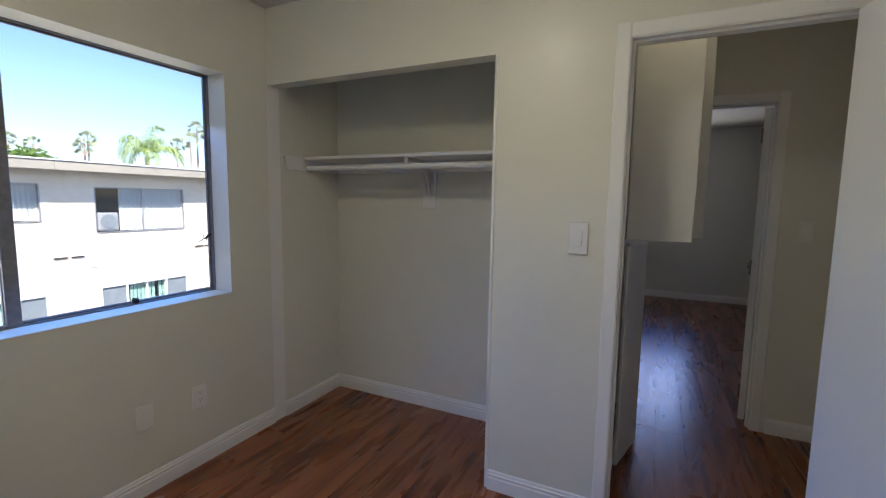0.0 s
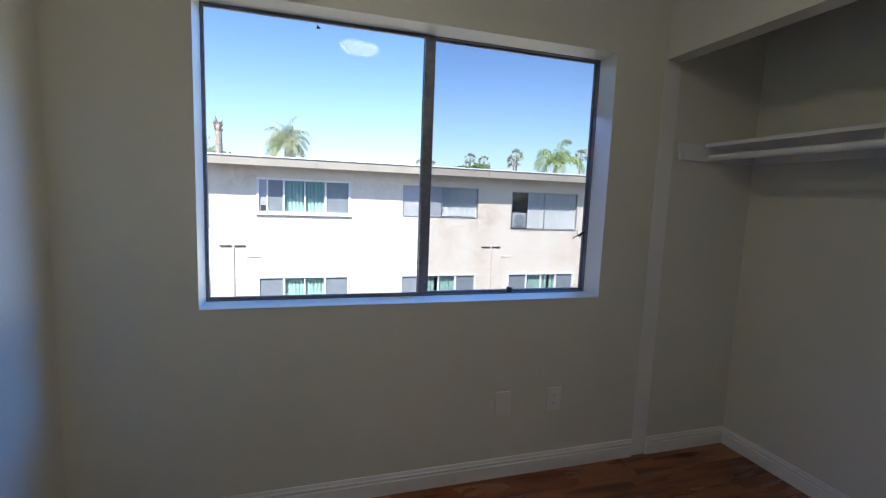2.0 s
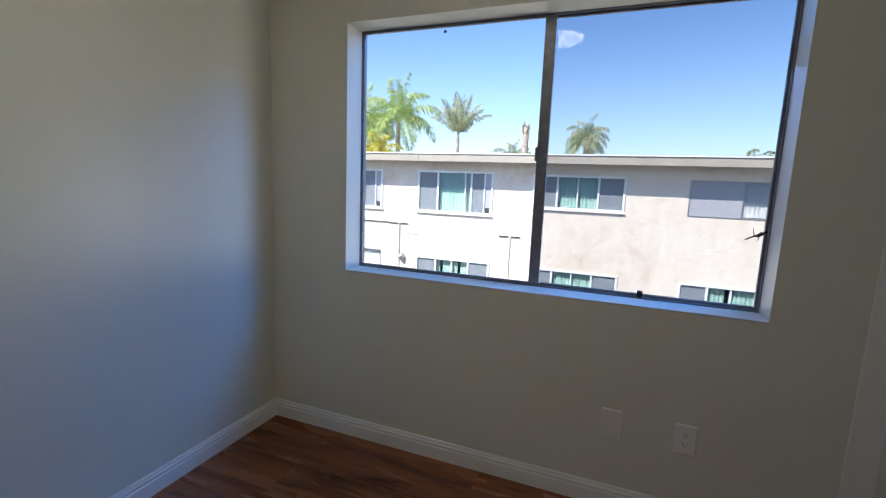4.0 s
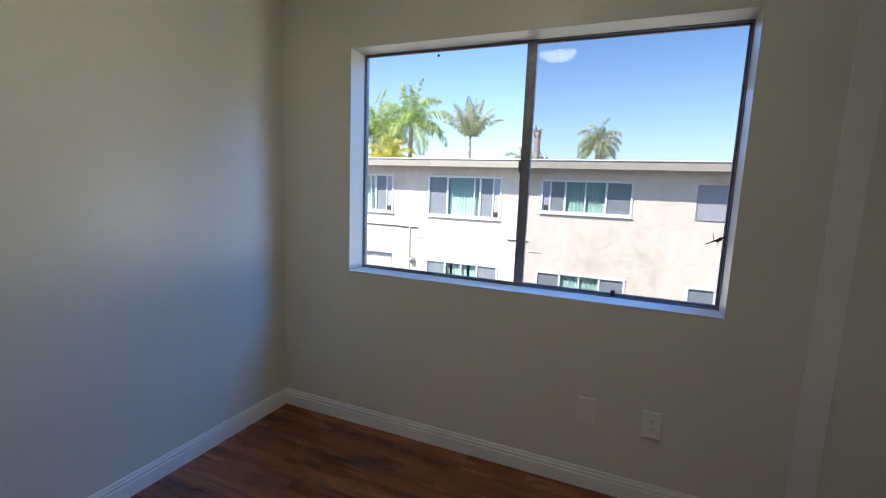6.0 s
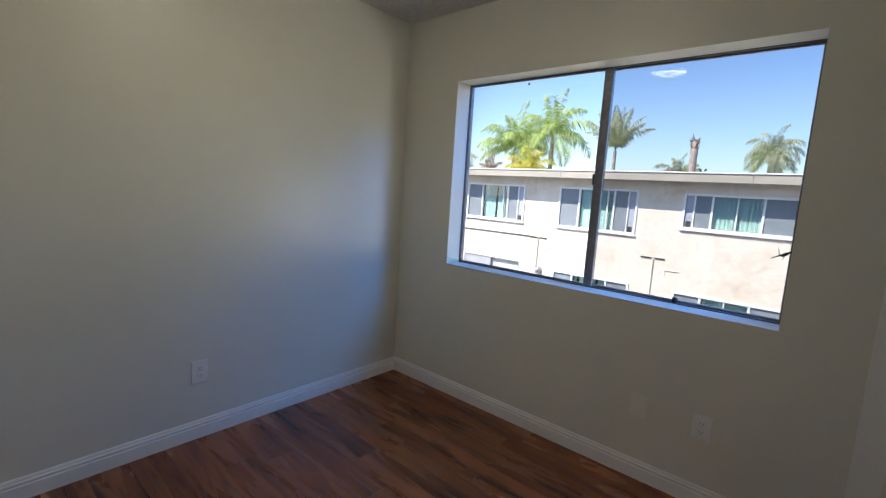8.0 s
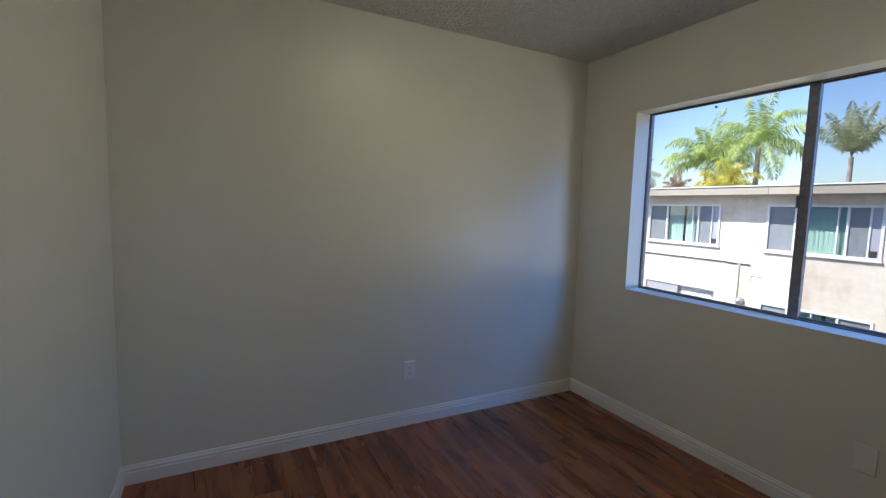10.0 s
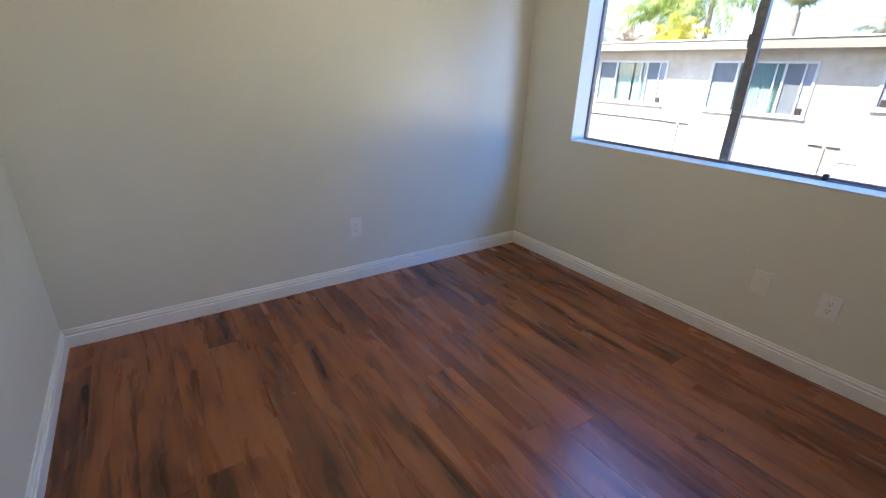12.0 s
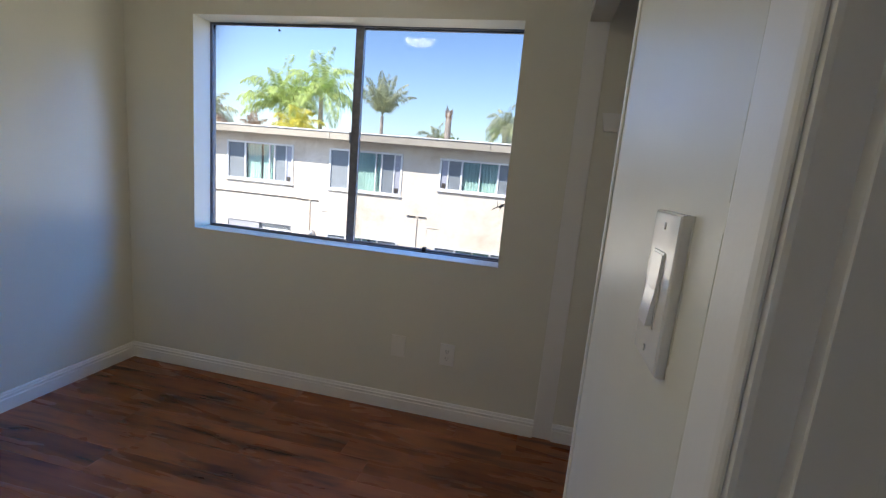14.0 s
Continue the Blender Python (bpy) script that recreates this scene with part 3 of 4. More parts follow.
def ceiling_light(x, y, glow):
    c = thing("ceiling_light", "white glass dome ceiling light, switched on", "ceiling light", (x, y, H))
    bm = bmesh.new()
    lathe(bm, [(0.15, 0.0), (0.15, -0.02), (0.143, -0.026), (0.10, -0.026)], 40)
    part("base", bm, STEEL, c, "", True)
    bm = bmesh.new()
    lathe(bm, [(0.138, -0.024), (0.136, -0.04), (0.122, -0.062), (0.09, -0.080), (0.05, -0.090), (0.012, -0.093)], 40)
    part("diffuser", bm, glow, c, "glowing opal glass dome", True)
    bm = bmesh.new()
    lathe(bm, [(0.012, -0.092), (0.012, -0.1), (0.005, -0.108)], 16)
    part("finial", bm, NICKEL, c, "", True)


ceiling_light(1.2, -1.38, LAMP)
ceiling_light(2.80, -2.22, glowing("dim_diffuser", (1.0, 0.85, 0.60), 1.25))

# ---- linen cabinet in the hall ----


def linen_cabinet():
    c = thing("linen_cabinet", "white painted built-in linen cabinet with upper and lower doors ajar", "cabinet", (3.0, HALL_N, 0))
    inv = Matrix.Translation((-3.0, -HALL_N, 0))
    def add(name, bm, mat, label="", par=c):
        o = part(name, bm, mat, par, label)
        o.matrix_parent_inverse = inv if par is c else Matrix()
        return o
    x0, x1 = 2.64, 3.32
    bm = bmesh.new()
    for d in ((2.584, x0 + 0.03, 0, H), (x1 - 0.03, 3.758, 0, H), (x0 + 0.03, x1 - 0.03, 0, 0.02), (x0 + 0.03, x1 - 0.03, 1.165, 1.205), (x0 + 0.03, x1 - 0.03, 2.37, H)):
        box(bm, d[0], d[1], HALL_N - 0.018, HALL_N, d[2], d[3] - 0.001, 0.001)
    add("face_frame", bm, CABP)
    bm = bmesh.new()
    box(bm, x0, x1, -1.63, -1.605, 0.0, H - 0.002)
    add("back_panel", bm, CABP)
    for x in (x0 - 0.02, x1):
        bm = bmesh.new()
        box(bm, x, x + 0.02, -1.885, -1.632, 0.0, H - 0.002)
        add("side_panel", bm, CABP)
    for z in (0.45, 0.85, 1.17, 1.6, 1.95):
        bm = bmesh.new()
        box(bm, x0 + 0.001, x1 - 0.001, -1.884, -1.634, z, z + 0.018, 0.001)
        add("shelf", bm, CABP)
    # lower door, hinged at the near stile and a little ajar
    def leaf(hx, ang, w, za, zb):
        bm = bmesh.new()
        m = pose(hx, HALL_N - 0.02, 0, 0, 0, ang)
        box(bm, 0, w, -0.019, 0, za, zb, 0.003)
        bm.transform(m)
        o = add("door", bm, CABP)
        bm = bmesh.new()
        box(bm, w - 0.035, w - 0.005, 0.0, 0.014, zb - 0.03 if za < 1 else za + 0.002, zb - 0.01 if za < 1 else za + 0.022, 0.002)
        bm.transform(m)
        add("catch", bm, STEEL, "", o)
    leaf(2.95, -13, 0.34, 0.012, 1.17)
    leaf(2.95, -92, 0.287, 1.205, 2.36)
    leaf(3.31, -94, 0.355, 1.205, 2.36)


linen_cabinet()

# ---- far room's window ----


def window_2():
    w = thing("window_2", "bright aluminium window of the next room", "window", (FAR, -2.02, 0.95), "", "structure")
    inv = Matrix.Translation((-FAR, 2.02, -0.95))
    for d in ((-2.62, -2.59, 0.95, 2.02), (-1.45, -1.42, 0.95, 2.02), (-2.59, -1.45, 0.95, 0.98), (-2.59, -1.45, 1.99, 2.02), (-2.04, -2.0, 0.98, 1.99)):
        o = boxpart("window_frame", (7.94, 7.98, *d), BRONZE, w, 0.002)
        o.matrix_parent_inverse = inv
    for a, b in ((-2.59, -2.04), (-2.0, -1.45)):
        o = boxpart("pane", (7.955, 7.959, a, b, 0.98, 1.99), PANE, w)
        o.matrix_parent_inverse = inv
        o.visible_shadow = False


window_2()

# ---- marks on the window glass ----
bm = bmesh.new()
for a, b, r in (((2.205, 0.143, 1.178), (2.135, 0.143, 1.142), 0.004), ((2.19, 0.143, 1.170), (2.172, 0.1425, 1.155), 0.008), ((2.165, 0.143, 1.158), (2.158, 0.143, 1.190), 0.002), ((2.185, 0.143, 1.165), (2.176, 0.143, 1.140), 0.002)):
    tube(bm, a, b, r, r * 0.5, 8)
tagged(part("dry_twig", bm, GASKET), "small dry twig caught on the window glass", "twig")
bm = bmesh.new()
extruded(bm, [(0.874, 1.982), (0.892, 1.986), (0.876, 1.998)], (0, 0.1315, 0), (0, 0.1328, 0), (0, 0, 1), (1, 0, 0))
tagged(part("sticker", bm, SLOT), "torn dark sticker scrap on the glass", "sticker")

# ---- outdoors ----
GROUND = -3.3
bm = bmesh.new()
bmesh.ops.create_grid(bm, x_segments=2, y_segments=2, size=1500, matrix=Matrix.Translation((0, 0, GROUND)))
structure("ground", bm, ASPHALT, "pale concrete ground between the buildings", "ground")
# outside of this building below the window
bm = bmesh.new()
box(bm, -9, 8.02, -12.0, 0.17, GROUND, -0.162)
box(bm, -9, -0.142, -3.4, 0.17, -0.162, 2.60)
box(bm, 3.232, 8.04, -0.198, 0.17, -0.162, 2.438)
structure("own_building", bm, EXTW, "pale stucco lower storey of this building", "building")

FY = 9.66


def neighbour():
    hse = thing("apartment_building", "sunlit cream stucco apartment building with flat roof and eaves", "building", (0, FY, GROUND))
    inv = Matrix.Translation((0, -FY, -GROUND))
    def add(name, bm, mat, par=hse, label="", smooth=False):
        o = part(name, bm, mat, par, label, smooth)
        o.matrix_parent_inverse = inv if par is hse else Matrix()
        return o
    top = [(-13.5, -11.4, 0.58, 1.62, "w"), (-10.3, -8.2, 0.58, 1.62, "w"), (-6.88, -4.76, 0.58, 1.63, "w"), (-3.56, -1.45, 0.56, 1.635, "w"), (-0.33, 1.80, 0.83, 1.61, "w"),
           (3.20, 5.28, 0.815, 1.596, "a"), (6.32, 8.42, 0.52, 1.56, "f"), (9.9, 12.0, 0.8, 1.57, "a"), (13.2, 15.3, 0.8, 1.57, "w")]
    low = [(a, b, -1.86, -0.70 if k == 2 else -0.785, "w" if k not in (2, 7) else "a") for k, (a, b, *_) in enumerate(top)]
    holes = [t[:4] for t in top] + [t[:4] for t in low]
    x0, x1 = -16.0, 18.0
    us = sorted({x0, x1, *[h[0] for h in holes], *[h[1] for h in holes]})
    zs = sorted({GROUND, 1.98, *[h[2] for h in holes], *[h[3] for h in holes]})
    bm = bmesh.new()
    for i in range(len(us) - 1):
        for j in range(len(zs) - 1):
            if not any(h[0] <= us[i] and us[i + 1] <= h[1] and h[2] <= zs[j] and zs[j + 1] <= h[3] for h in holes):
                bm.faces.new([bm.verts.new((u, FY, z)) for u, z in ((us[i], zs[j]), (us[i + 1], zs[j]), (us[i + 1], zs[j + 1]), (us[i], zs[j + 1]))])
    bmesh.ops.remove_doubles(bm, verts=bm.verts, dist=1e-4)
    for h in holes:
        for (ua, za), (ub, zb) in (((h[0], h[2]), (h[1], h[2])), ((h[1], h[2]), (h[1], h[3])), ((h[1], h[3]), (h[0], h[3])), ((h[0], h[3]), (h[0], h[2]))):
            bm.faces.new([bm.verts.new(p) for p in ((ua, FY, za), (ub, FY, zb), (ub, FY + 0.12, zb), (ua, FY + 0.12, za))])
    for xs in (x0, x1):
        bm.faces.new([bm.verts.new(p) for p in ((xs, FY, GROUND), (xs, FY + 11, GROUND), (xs, FY + 11, 1.98), (xs, FY, 1.98))])
    bm.faces.new([bm.verts.new(p) for p in ((x0, FY + 11, GROUND), (x1, FY + 11, GROUND), (x1, FY + 11, 1.98), (x0, FY + 11, 1.98))])
    add("wall", bm, STUCCO)
    # one near-black sheet behind all the windows, in place of the rooms' shade
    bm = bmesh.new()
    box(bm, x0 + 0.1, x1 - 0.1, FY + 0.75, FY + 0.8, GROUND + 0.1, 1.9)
    add("shade_sheet", bm, ROOM_SHADE)
    bm = bmesh.new()
    box(bm, x0 - 0.5, x1 + 0.5, FY - 0.47, FY + 11.5, 1.915, 1.975)
    roof = add("roof", bm, GRAVEL)
    bm = bmesh.new()
    for k in range(8):
        a = x0 - 0.5 + k * 4.375
        box(bm, a + 0.003, a + 4.372, FY - 0.51, FY - 0.471, 1.895, 2.085, 0.004)
    add("fascia", bm, FASCIA)
    bm = bmesh.new()
    box(bm, x0 - 0.52, x1 + 0.52, FY - 0.535, FY - 0.30, 2.086, 2.118, 0.006)
    add("gravel_stop", bm, WHITEFR)
    bm = bmesh.new()
    box(bm, x0 - 0.5, x1 + 0.5, FY - 0.30, FY + 11.5, 1.976, 2.10)
    add("roof_deck", bm, GRAVEL)
    rnd = random.Random(5)
    for a, b, za, zb, kind in top + low:
        fr = WHITEFR if kind == "w" else ALU
        t = 0.055 if kind == "w" else 0.028
        y0 = FY - (0.03 if kind == "w" else 0.004)
        u = [a, a + (b - a) * 0.27, a + (b - a) * 0.73, b] if kind == "w" else [a, (a + b) / 2, b]
        bm = bmesh.new()
        s = t * 0.7
        box(bm, a - s, a + t - s, y0, FY + 0.05, za - s, zb + s, 0.004)
        box(bm, b - t + s, b + s, y0, FY + 0.05, za - s, zb + s, 0.004)
        box(bm, a + t - s, b - t + s, y0, FY + 0.05, zb - t + s, zb + s, 0.004)
        box(bm, a + t - s, b - t + s, y0 - 0.012, FY + 0.05, za - s, za - s + t, 0.004)
        for q in u[1:-1]:
            box(bm, q - t * 0.45, q + t * 0.45, y0 + 0.01, FY + 0.05, za - s + t, zb + s - t, 0.003)
        if kind == "w":
            q = u[1] + (u[2] - u[1]) * (0.5 if za < 0 or a > -2 else 0.82)
            box(bm, q - 0.016, q + 0.016, y0 + 0.02, FY + 0.05, za - s + t, zb + s - t, 0.003)
        win = add("window", bm, fr)
        if kind == "w":
            bm = bmesh.new()
            box(bm, a - 0.06, b + 0.06, FY - 0.055, FY + 0.02, za - 0.075, za - s - 0.001, 0.006)
            add("sill", bm, WHITEFR, win)
        for k in range(len(u) - 1):
            pa, pb = u[k] + t * 0.4, u[k + 1] - t * 0.4
            bm = bmesh.new()
            box(bm, pa, pb, FY + 0.03, FY + 0.036, za, zb)
            o = add("pane", bm, EXTGL, win)
            o.visible_shadow = False
            if (kind == "w" and k != 1) or (kind == "a" and k == 0):
                sa, sb = pa, pb
                if za > 0 and kind == "w" and k == (2 if a < -2 else 0):
                    cut = pa + (pb - pa) * (0.66 if k == 2 else 0.34)
                    sa, sb = (pa, cut) if k == 2 else (cut, pb)
                    bm = bmesh.new()
                    box(bm, *((cut, pb) if k == 2 else (pa, cut)), FY + 0.018, FY + 0.024, za, zb)
                    add("side_panel", bm, LILAC, win)
                    bm = bmesh.new()
                    box(bm, cut - 0.018, cut + 0.018, FY - 0.012, FY + 0.026, za, zb, 0.003)
                    add("stile", bm, WHITEFR, win)
                bm = bmesh.new()
                box(bm, sa, sb, FY + 0.012, FY + 0.016, za, zb)
                add("insect_screen", bm, SCREEN if kind == "w" else FADED, win)
            # vertical blinds
            bm = bmesh.new()
            step, x = 0.088, pa
            start = pa + (pb - pa) * (0.45 if kind == "f" and k == 0 else 0)
            while x < pb - 0.03:
                if x >= start and not (kind == "w" and k == 1 and rnd.random() < 0.06):
                    turn = rnd.uniform(0.12, 0.38) if kind == "w" else rnd.uniform(0.04, 0.14)
                    c, d = math.cos(turn) * 0.045, math.sin(turn) * 0.045
                    xm = x + 0.044
                    bm.faces.new([bm.verts.new(p) for p in ((xm - c, FY + 0.1 - d, za + 0.02), (xm, FY + 0.092, za + 0.02), (xm, FY + 0.092, zb), (xm - c, FY + 0.1 - d, zb))])
                    bm.faces.new([bm.verts.new(p) for p in ((xm, FY + 0.092, za + 0.02), (xm + c, FY + 0.1 + d, za + 0.02), (xm + c, FY + 0.1 + d, zb), (xm, FY + 0.092, zb))])
                x += step
            if len(bm.faces):
                add("vertical_blind", bm, BLINDG if (kind == "w" and k == 1) else BLINDW, win)
            else:
                bm.free()
        if kind == "f":
            bm = bmesh.new()
            box(bm, a + 0.03, a + 0.47, FY + 0.0, FY + 0.06, za + 0.03, za + 0.47, 0.05, 3)
            fan = add("window_fan", bm, FANP, win, "boxy white window fan")
            bm = bmesh.new()
            lathe(bm, [(0.17, 0), (0.17, 0.012), (0.15, 0.014), (0.06, 0.014), (0.055, 0.02), (0.01, 0.022)], 24, pose(a + 0.25, FY - 0.001, za + 0.25, 90, 0, 0))
            add("grille", bm, SCREEN, fan)
        if kind == "w" and k >= 0 and za > 0:
            bm = bmesh.new()
            bx = b - 0.17 if a < -2 else a + 0.05
            box(bm, bx, bx + 0.11, FY - 0.005, FY + 0.02, za + 0.02, za + 0.16, 0.01)
            add("vent_box", bm, DARKPIPE, win)
    # conduits with dark elbows on the wall between the windows
    for xc in (-7.9, -4.15, -0.89, 5.75, 9.0):
        z = 0.0 if xc > -3 else 0.14
        bm = bmesh.new()
        for d in ((xc - 0.30, xc - 0.04), (xc + 0.02, xc + 0.27)):
            box(bm, d[0], d[1], FY - 0.03, FY + 0.0, z - 0.014, z + 0.014, 0.004)
        add("vent_cap", bm, DARKPIPE)
        bm = bmesh.new()
        tube(bm, (xc, FY - 0.03, GROUND + 0.1), (xc, FY - 0.03, z - 0.01), 0.014, None, 10)
        add("pipe", bm, STUCCO)
        bm = bmesh.new()
        box(bm, xc + 0.28, xc + 0.62, FY - 0.018, FY, z - 0.28, z - 0.25, 0.006)
        box(bm, xc + 0.28, xc + 0.31, FY - 0.018, FY, z - 0.40, z - 0.28, 0.006)
        add("vent_hood", bm, STUCCO)
    bm = bmesh.new()
    box(bm, -8.6, -4.45, FY - 0.03, FY, 0.14, 0.165, 0.004)
    add("cable_run", bm, DARKPIPE)
    bm = bmesh.new()
    lathe(bm, [(0.10, 0), (0.10, 0.05), (0.07, 0.12), (0.02, 0.16)], 14, pose(-4.05, FY, -0.82, 90, 0, 0))
    add("wall_lamp", bm, ALU)


neighbour()

# ---- palms and trees ----


def blade(bm, p, d, side, length, width, droop):
    """One narrow leaflet, folded out of two faces."""
    q = p + d * length * 0.55 + Vector((0, 0, -droop * 0.25))
    r = p + d * length + Vector((0, 0, -droop))
    w = side * width
    a, b1, b2, c = bm.verts.new(p), bm.verts.new(q + w), bm.verts.new(q - w), bm.verts.new(r)
    bm.faces.new((a, b1, c, b2))


def feather_palm(x, y, z, base, size, seed, count=15, yellow=0.0, lo=10, label="tall feather palm behind the roof", mats=None, trunk=0.16, sag=0.055, feather=0.34):
    """A queen palm: ringed trunk, arching feather fronds with hanging leaflets."""
    rnd = random.Random(seed)
    t = thing("palm_tree", label, "palm tree", (x, y, base), "feather palms behind the roof")
    h = z - base
    bm = bmesh.new()
    lathe(bm, [(trunk * (1.25 - 0.35 * k / 24) * (1.05 if k % 2 else 1), h * k / 24) for k in range(25)], 10)
    part("trunk", bm, BARK, t, "", True)
    crowns = [bmesh.new(), bmesh.new()]
    for k in range(count):
        az = 2 * math.pi * (k * 0.382 + rnd.uniform(-0.03, 0.03))
        lift = radians(86 - (86 - lo) * (k / count) ** 0.9)
        bm = crowns[1 if rnd.random() < yellow * (0.4 + k / count) else 0]
        L = size * rnd.uniform(0.85, 1.1)
        d = Vector((math.cos(az) * math.cos(lift), math.sin(az) * math.cos(lift), math.sin(lift)))
        p, step, prev = Vector((0, 0, h)), L / 22, None
        for s in range(22):
            d = (d + Vector((0, 0, -sag * (0.35 + 1.9 * s / 22)))).normalized()
            q = p + d * step
            side = d.cross(Vector((0, 0, 1)))
            side = side.normalized() if side.length > 0.05 else Vector((1, 0, 0))
            upv = side.cross(d)
            w = 0.02 * (1 - s / 24)
            a = [bm.verts.new(c) for c in (p + side * w, p - side * w, q - side * w * 0.9, q + side * w * 0.9)]
            bm.faces.new(a)
            if s > 2:
                ln = L * feather * math.sin(math.pi * min(0.97, (s + 3) / 25)) ** 0.7
                for half in (0.0, 0.25, 0.5, 0.75):
                    pp = p.lerp(q, half)
                    for sg in (-1, 1):
                        dd = (side * sg * rnd.uniform(0.75, 1) + d * rnd.uniform(0.35, 0.75) + upv * rnd.uniform(-0.4, 0.6)).normalized()
                        blade(bm, pp, dd, d, ln * rnd.uniform(0.8, 1.1), 0.021 * size / 2.4, ln * rnd.uniform(0.35, 0.9))
            p = q
    cm = mats or (FROND, FRONDY)
    for bm, mt in zip(crowns, cm):
        if len(bm.faces):
            part("crown", bm, mt, t)
        else:
            bm.free()
    return t


def fan_palm(x, y, z, base, size, seed, label="slender fan palm far behind the roof", count=20):
    """A Washingtonia: thin trunk, round head of stiff fans and a skirt of dry leaves."""
    rnd = random.Random(seed)
    t = thing("palm_tree", label, "palm tree", (x, y, base), "fan palms far off")
    h = z - base
    bm = bmesh.new()
    lathe(bm, [(0.17 - 0.06 * k / 10, h * k / 10) for k in range(11)], 8)
    part("trunk", bm, BARK, t, "", True)
    green, dry = bmesh.new(), bmesh.new()
    for k in range(count):
        az = rnd.uniform(0, 2 * math.pi)
        u = k / count
        lift = radians(85 - 135 * u)
        d = Vector((math.cos(az) * math.cos(lift), math.sin(az) * math.cos(lift), math.sin(lift)))
        bm = dry if u > 0.9 else green
        c = Vector((0, 0, h)) + d * size * 0.5
        side = Matrix.Rotation(rnd.uniform(-1.2, 1.2), 3, d) @ d.cross(Vector((0, 0, 1))).normalized()
        blade(bm, Vector((0, 0, h)), d, side, size * 0.52, 0.025, 0.05)
        for j in range(-6, 7):
            a = j * 0.2
            dd = (d * math.cos(a) + side * math.sin(a)).normalized()
            blade(bm, c, dd, side.cross(dd).cross(dd), size * 0.55 * rnd.uniform(0.8, 1.1), 0.032 * size, size * 0.1)
    part("crown", green, FROND2, t)
    part("skirt", dry, DEADF, t)
    return t


def bushy_tree(x, y, z, base, r, seed, label):
    rnd = random.Random(seed)
    t = thing("tree", label, "tree", (x, y, base))
    h = z - base
    bm = bmesh.new()
    lathe(bm, [(0.25, 0), (0.18, h * 0.5), (0.1, h * 0.8)], 9)
    for k in range(6):
        a = k * 1.1
        tube(bm, (0, 0, h * 0.55), (math.cos(a) * r * 0.6, math.sin(a) * r * 0.6, h * 0.9), 0.08, 0.03, 6)
    part("trunk", bm, BARK, t)
    bm = bmesh.new()
    for k in range(1500):
        v = Vector((rnd.gauss(0, 1), rnd.gauss(0, 1), rnd.gauss(0, 1))).normalized()
        lump = 1 + 0.35 * noise.noise(v * 2.3 + Vector((seed, 0, 0)))
        p = Vector((v.x * r, v.y * r, v.z * r * 0.55)) * lump * rnd.uniform(0.6, 1.0) + Vector((0, 0, h))
        d = Vector((rnd.uniform(-1, 1), rnd.uniform(-1, 1), rnd.uniform(-0.6, 0.8))).normalized()
        blade(bm, p, d, d.orthogonal().normalized(), 0.30, 0.09, 0.03)
    part("crown", bm, LEAF, t)


Y0 = 30.0
feather_palm(-18.2, Y0, 4.9, GROUND, 4.0, 11, 21, 0.05, 26, "bushy yellow-green feather palm behind the roof", None, 0.17, 0.085, 0.22)
feather_palm(-15.2, Y0 + 0.8, 6.1, GROUND, 3.9, 12, 20, 0.03, 8, "tall green feather palm behind the roof", None, 0.17, 0.085, 0.24)
feather_palm(-15.9, Y0 - 1.5, 3.3, GROUND, 2.6, 21, 20, 1.2, 15, "low yellowing feather palm behind the roof", None, 0.16, 0.08, 0.26)
feather_palm(-9.8, Y0, 4.9, GROUND, 3.0, 13, 20, 0.03, 48, "upright feather palm with greying fronds", (FROND2, FRONDY), 0.13, 0.045, 0.2)
feather_palm(-0.6, Y0, 4.6, GROUND, 1.9, 14, 26, 0.12, -15, "round-headed feather palm above the roofline", (FROND2, FROND), 0.2, 0.10, 0.26)
feather_palm(19.6, Y0, 4.1, GROUND, 3.2, 19, 8, 0.0, 38, "wind-swept feather palm with few fronds", (FROND, FRONDY), 0.16, 0.15, 0.26)
feather_palm(-25.0, Y0, 4.0, GROUND, 2.8, 23, 18, 0.5, 0, "feather palm with browning fronds behind the roof", (FROND2, DEADF))
feather_palm(-20.5, Y0, 3.3, GROUND, 1.5, 27, 14, 0.0, -10, "withered brown palm just above the roof edge", (DEADF, DEADF))


def palm_stump(x, y, z, base):
    """A trunk that has lost its crown, with broken leaf bases."""
    rnd = random.Random(4)
    t = thing("dead_palm", "crownless palm trunk with broken leaf bases", "palm trunk", (x, y, base))
    h = z - base
    bm = bmesh.new()
    lathe(bm, [(0.22 * (1.06 if k % 2 else 0.96), h * k / 30) for k in range(29)] + [(0.16, h * 0.97), (0.06, h)], 10)
    part("trunk", bm, BARK, t, "", True)
    bm = bmesh.new()
    for k in range(26):
        a, zz = rnd.uniform(0, 6.28), h * (0.9 + 0.1 * k / 26)
        o = Vector((math.cos(a), math.sin(a), 0))
        tube(bm, o * 0.15 + Vector((0, 0, zz)), o * rnd.uniform(0.25, 0.36) + Vector((0, 0, zz + rnd.uniform(0.15, 0.35))), 0.05, 0.015, 5)
    part("leaf_bases", bm, DEADF, t)


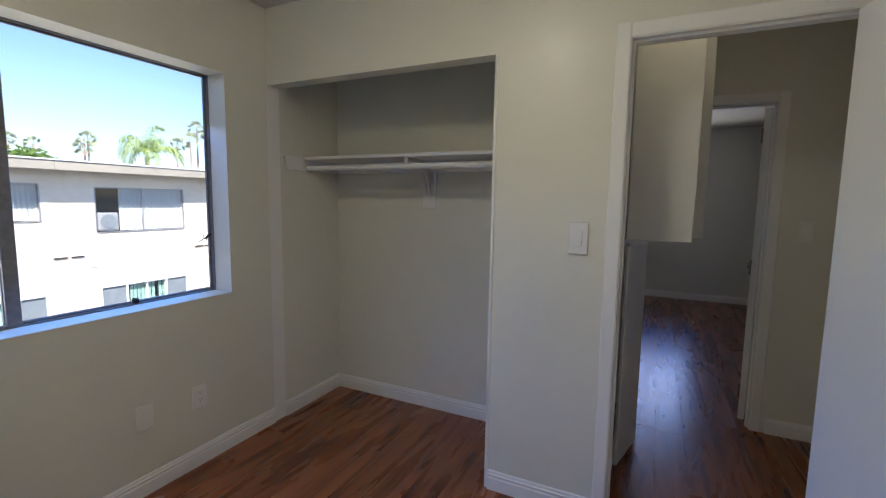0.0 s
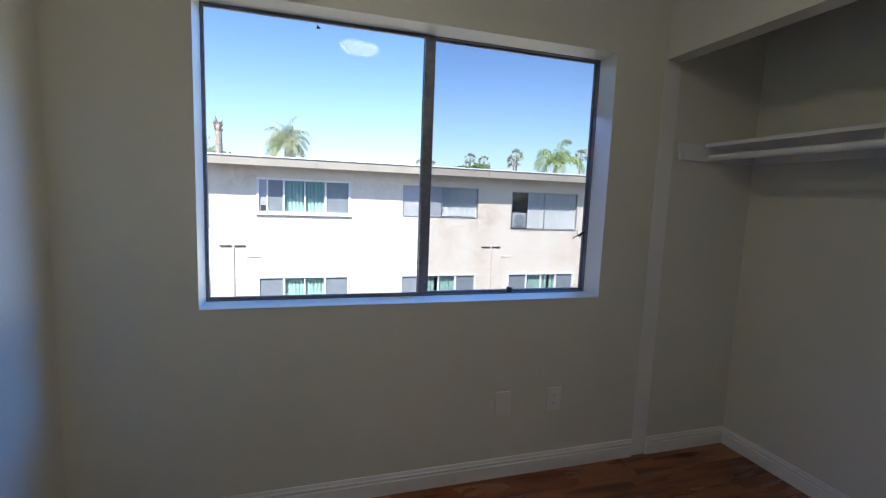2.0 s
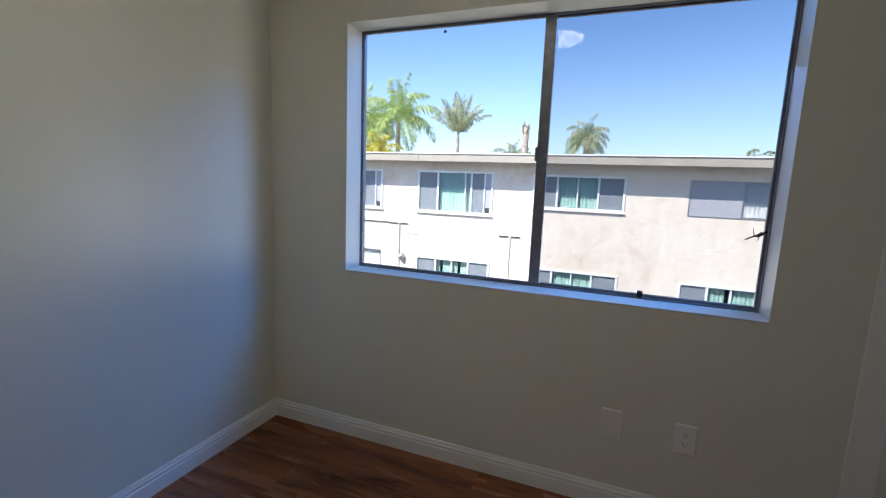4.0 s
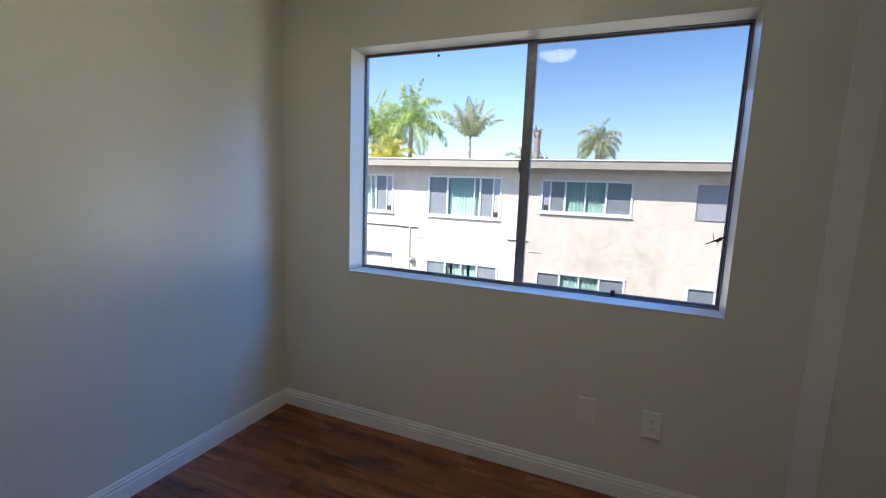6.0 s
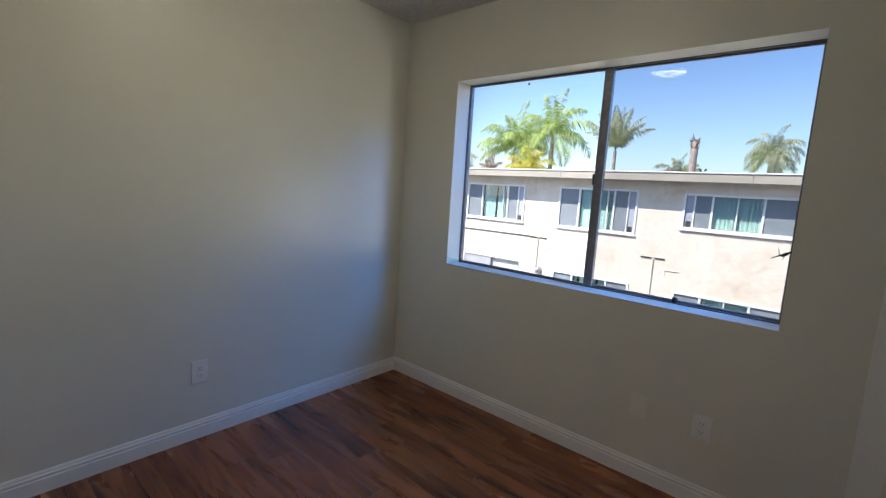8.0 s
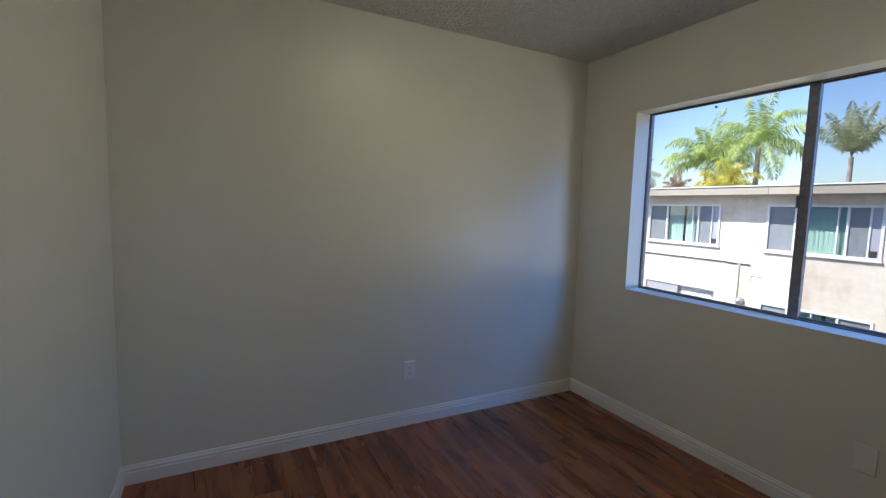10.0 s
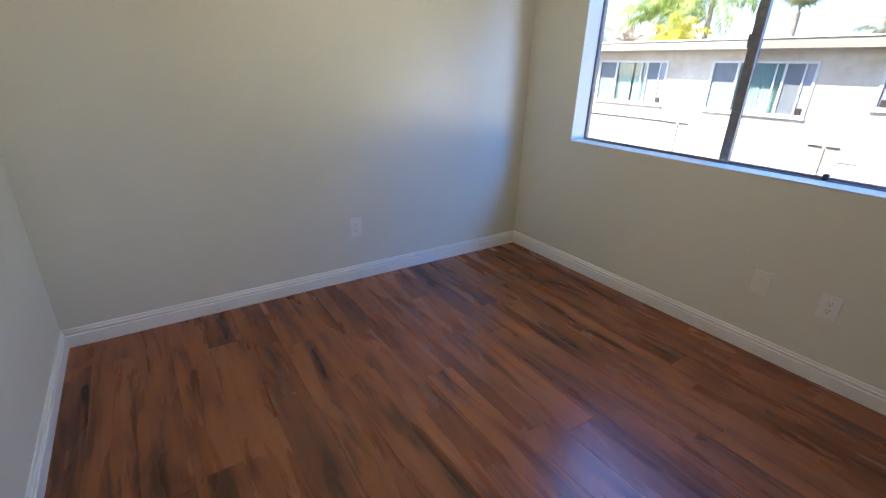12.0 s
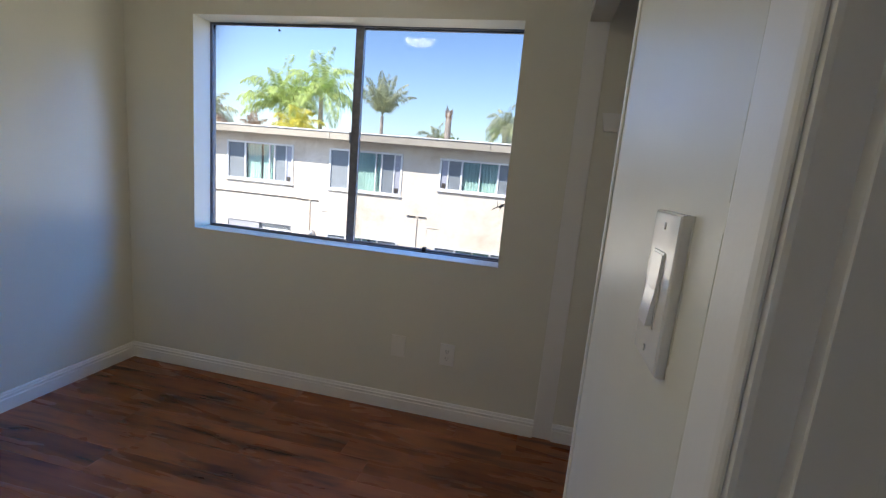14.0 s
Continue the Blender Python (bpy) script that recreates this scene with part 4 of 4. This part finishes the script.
palm_stump(-4.75, Y0, 5.6, GROUND)
for k, (x, y, z, s) in enumerate([(21.4, 55, 6.6, 1.0), (23.8, 56, 6.5, 1.0), (27.8, 55, 6.6, 1.15), (28.7, 56, 7.6, 1.15), (38.3, 55, 7.9, 1.3), (40.2, 55, 8.8, 1.4), (41.9, 56, 10.6, 1.4), (43.6, 56, 10.4, 1.4), (16.4, 62, 6.2, 0.9), (17.9, 62, 6.0, 0.9)]):
    fan_palm(x, y, z, GROUND, s, 30 + k)
feather_palm(-6.0, Y0 + 2, 3.3, GROUND, 2.0, 41, 18, 0.1, -10, "low grey-green palm behind the bare trunk", (FROND2, DEADF), 0.16, 0.085, 0.25)
bushy_tree(-5.8, 33, 3.0, GROUND, 1.7, 3, "low green treetop behind the flat roof")
bushy_tree(13.0, 30.5, 3.0, GROUND, 1.8, 6, "bright green treetop behind the flat roof")

# ---- floor planks, laid last ----
PLANK_W, PLANK_L = 0.152, 1.22
made = {}


def plank_mesh(w, d):
    key = (round(w, 3), round(d, 3))
    if key not in made:
        e, c = 0.0005, 0.0003
        xs, ys = w / 2 - 0.0003, d / 2 - 0.0003
        v = [(sx * xs, sy * ys, -0.008) for sx, sy in ((-1, -1), (1, -1), (1, 1), (-1, 1))]
        v += [(sx * xs, sy * ys, -c) for sx, sy in ((-1, -1), (1, -1), (1, 1), (-1, 1))]
        v += [(sx * (xs - e), sy * (ys - e), 0) for sx, sy in ((-1, -1), (1, -1), (1, 1), (-1, 1))]
        f = [(8, 9, 10, 11)]
        for o in (0, 4):
            f += [(o + k, o + (k + 1) % 4, o + 4 + (k + 1) % 4, o + 4 + k) for k in range(4)]
        me = bpy.data.meshes.new("plank")
        me.from_pydata(v, [], f)
        me.materials.append(WOOD)
        made[key] = me
    return made[key]


def lay(x0, x1, y0, y1, seed):
    rnd = random.Random(seed)
    k = math.floor(y0 / PLANK_W)
    while k * PLANK_W < y1:
        a, b = max(y0, k * PLANK_W), min(y1, (k + 1) * PLANK_W)
        if b - a > 0.004:
            x = x0 - rnd.uniform(0.0, PLANK_L * 0.85)
            while x < x1:
                p, q = max(x, x0), min(x + PLANK_L, x1)
                if q - p > 0.01:
                    o = new("plank", plank_mesh(q - p, b - a))
                    o.location = ((p + q) / 2, (a + b) / 2, 0)
                    o.parent = floor
                x += PLANK_L
        k += 1


lay(0.0, CLOSET_X, -1.5, 0.0, 1)
lay(0.0, 2.54, -2.845, -1.5, 2)
lay(2.54, FAR, -3.35, -1.5, 3)
lay(3.86, FAR, -1.5, -0.3, 4)
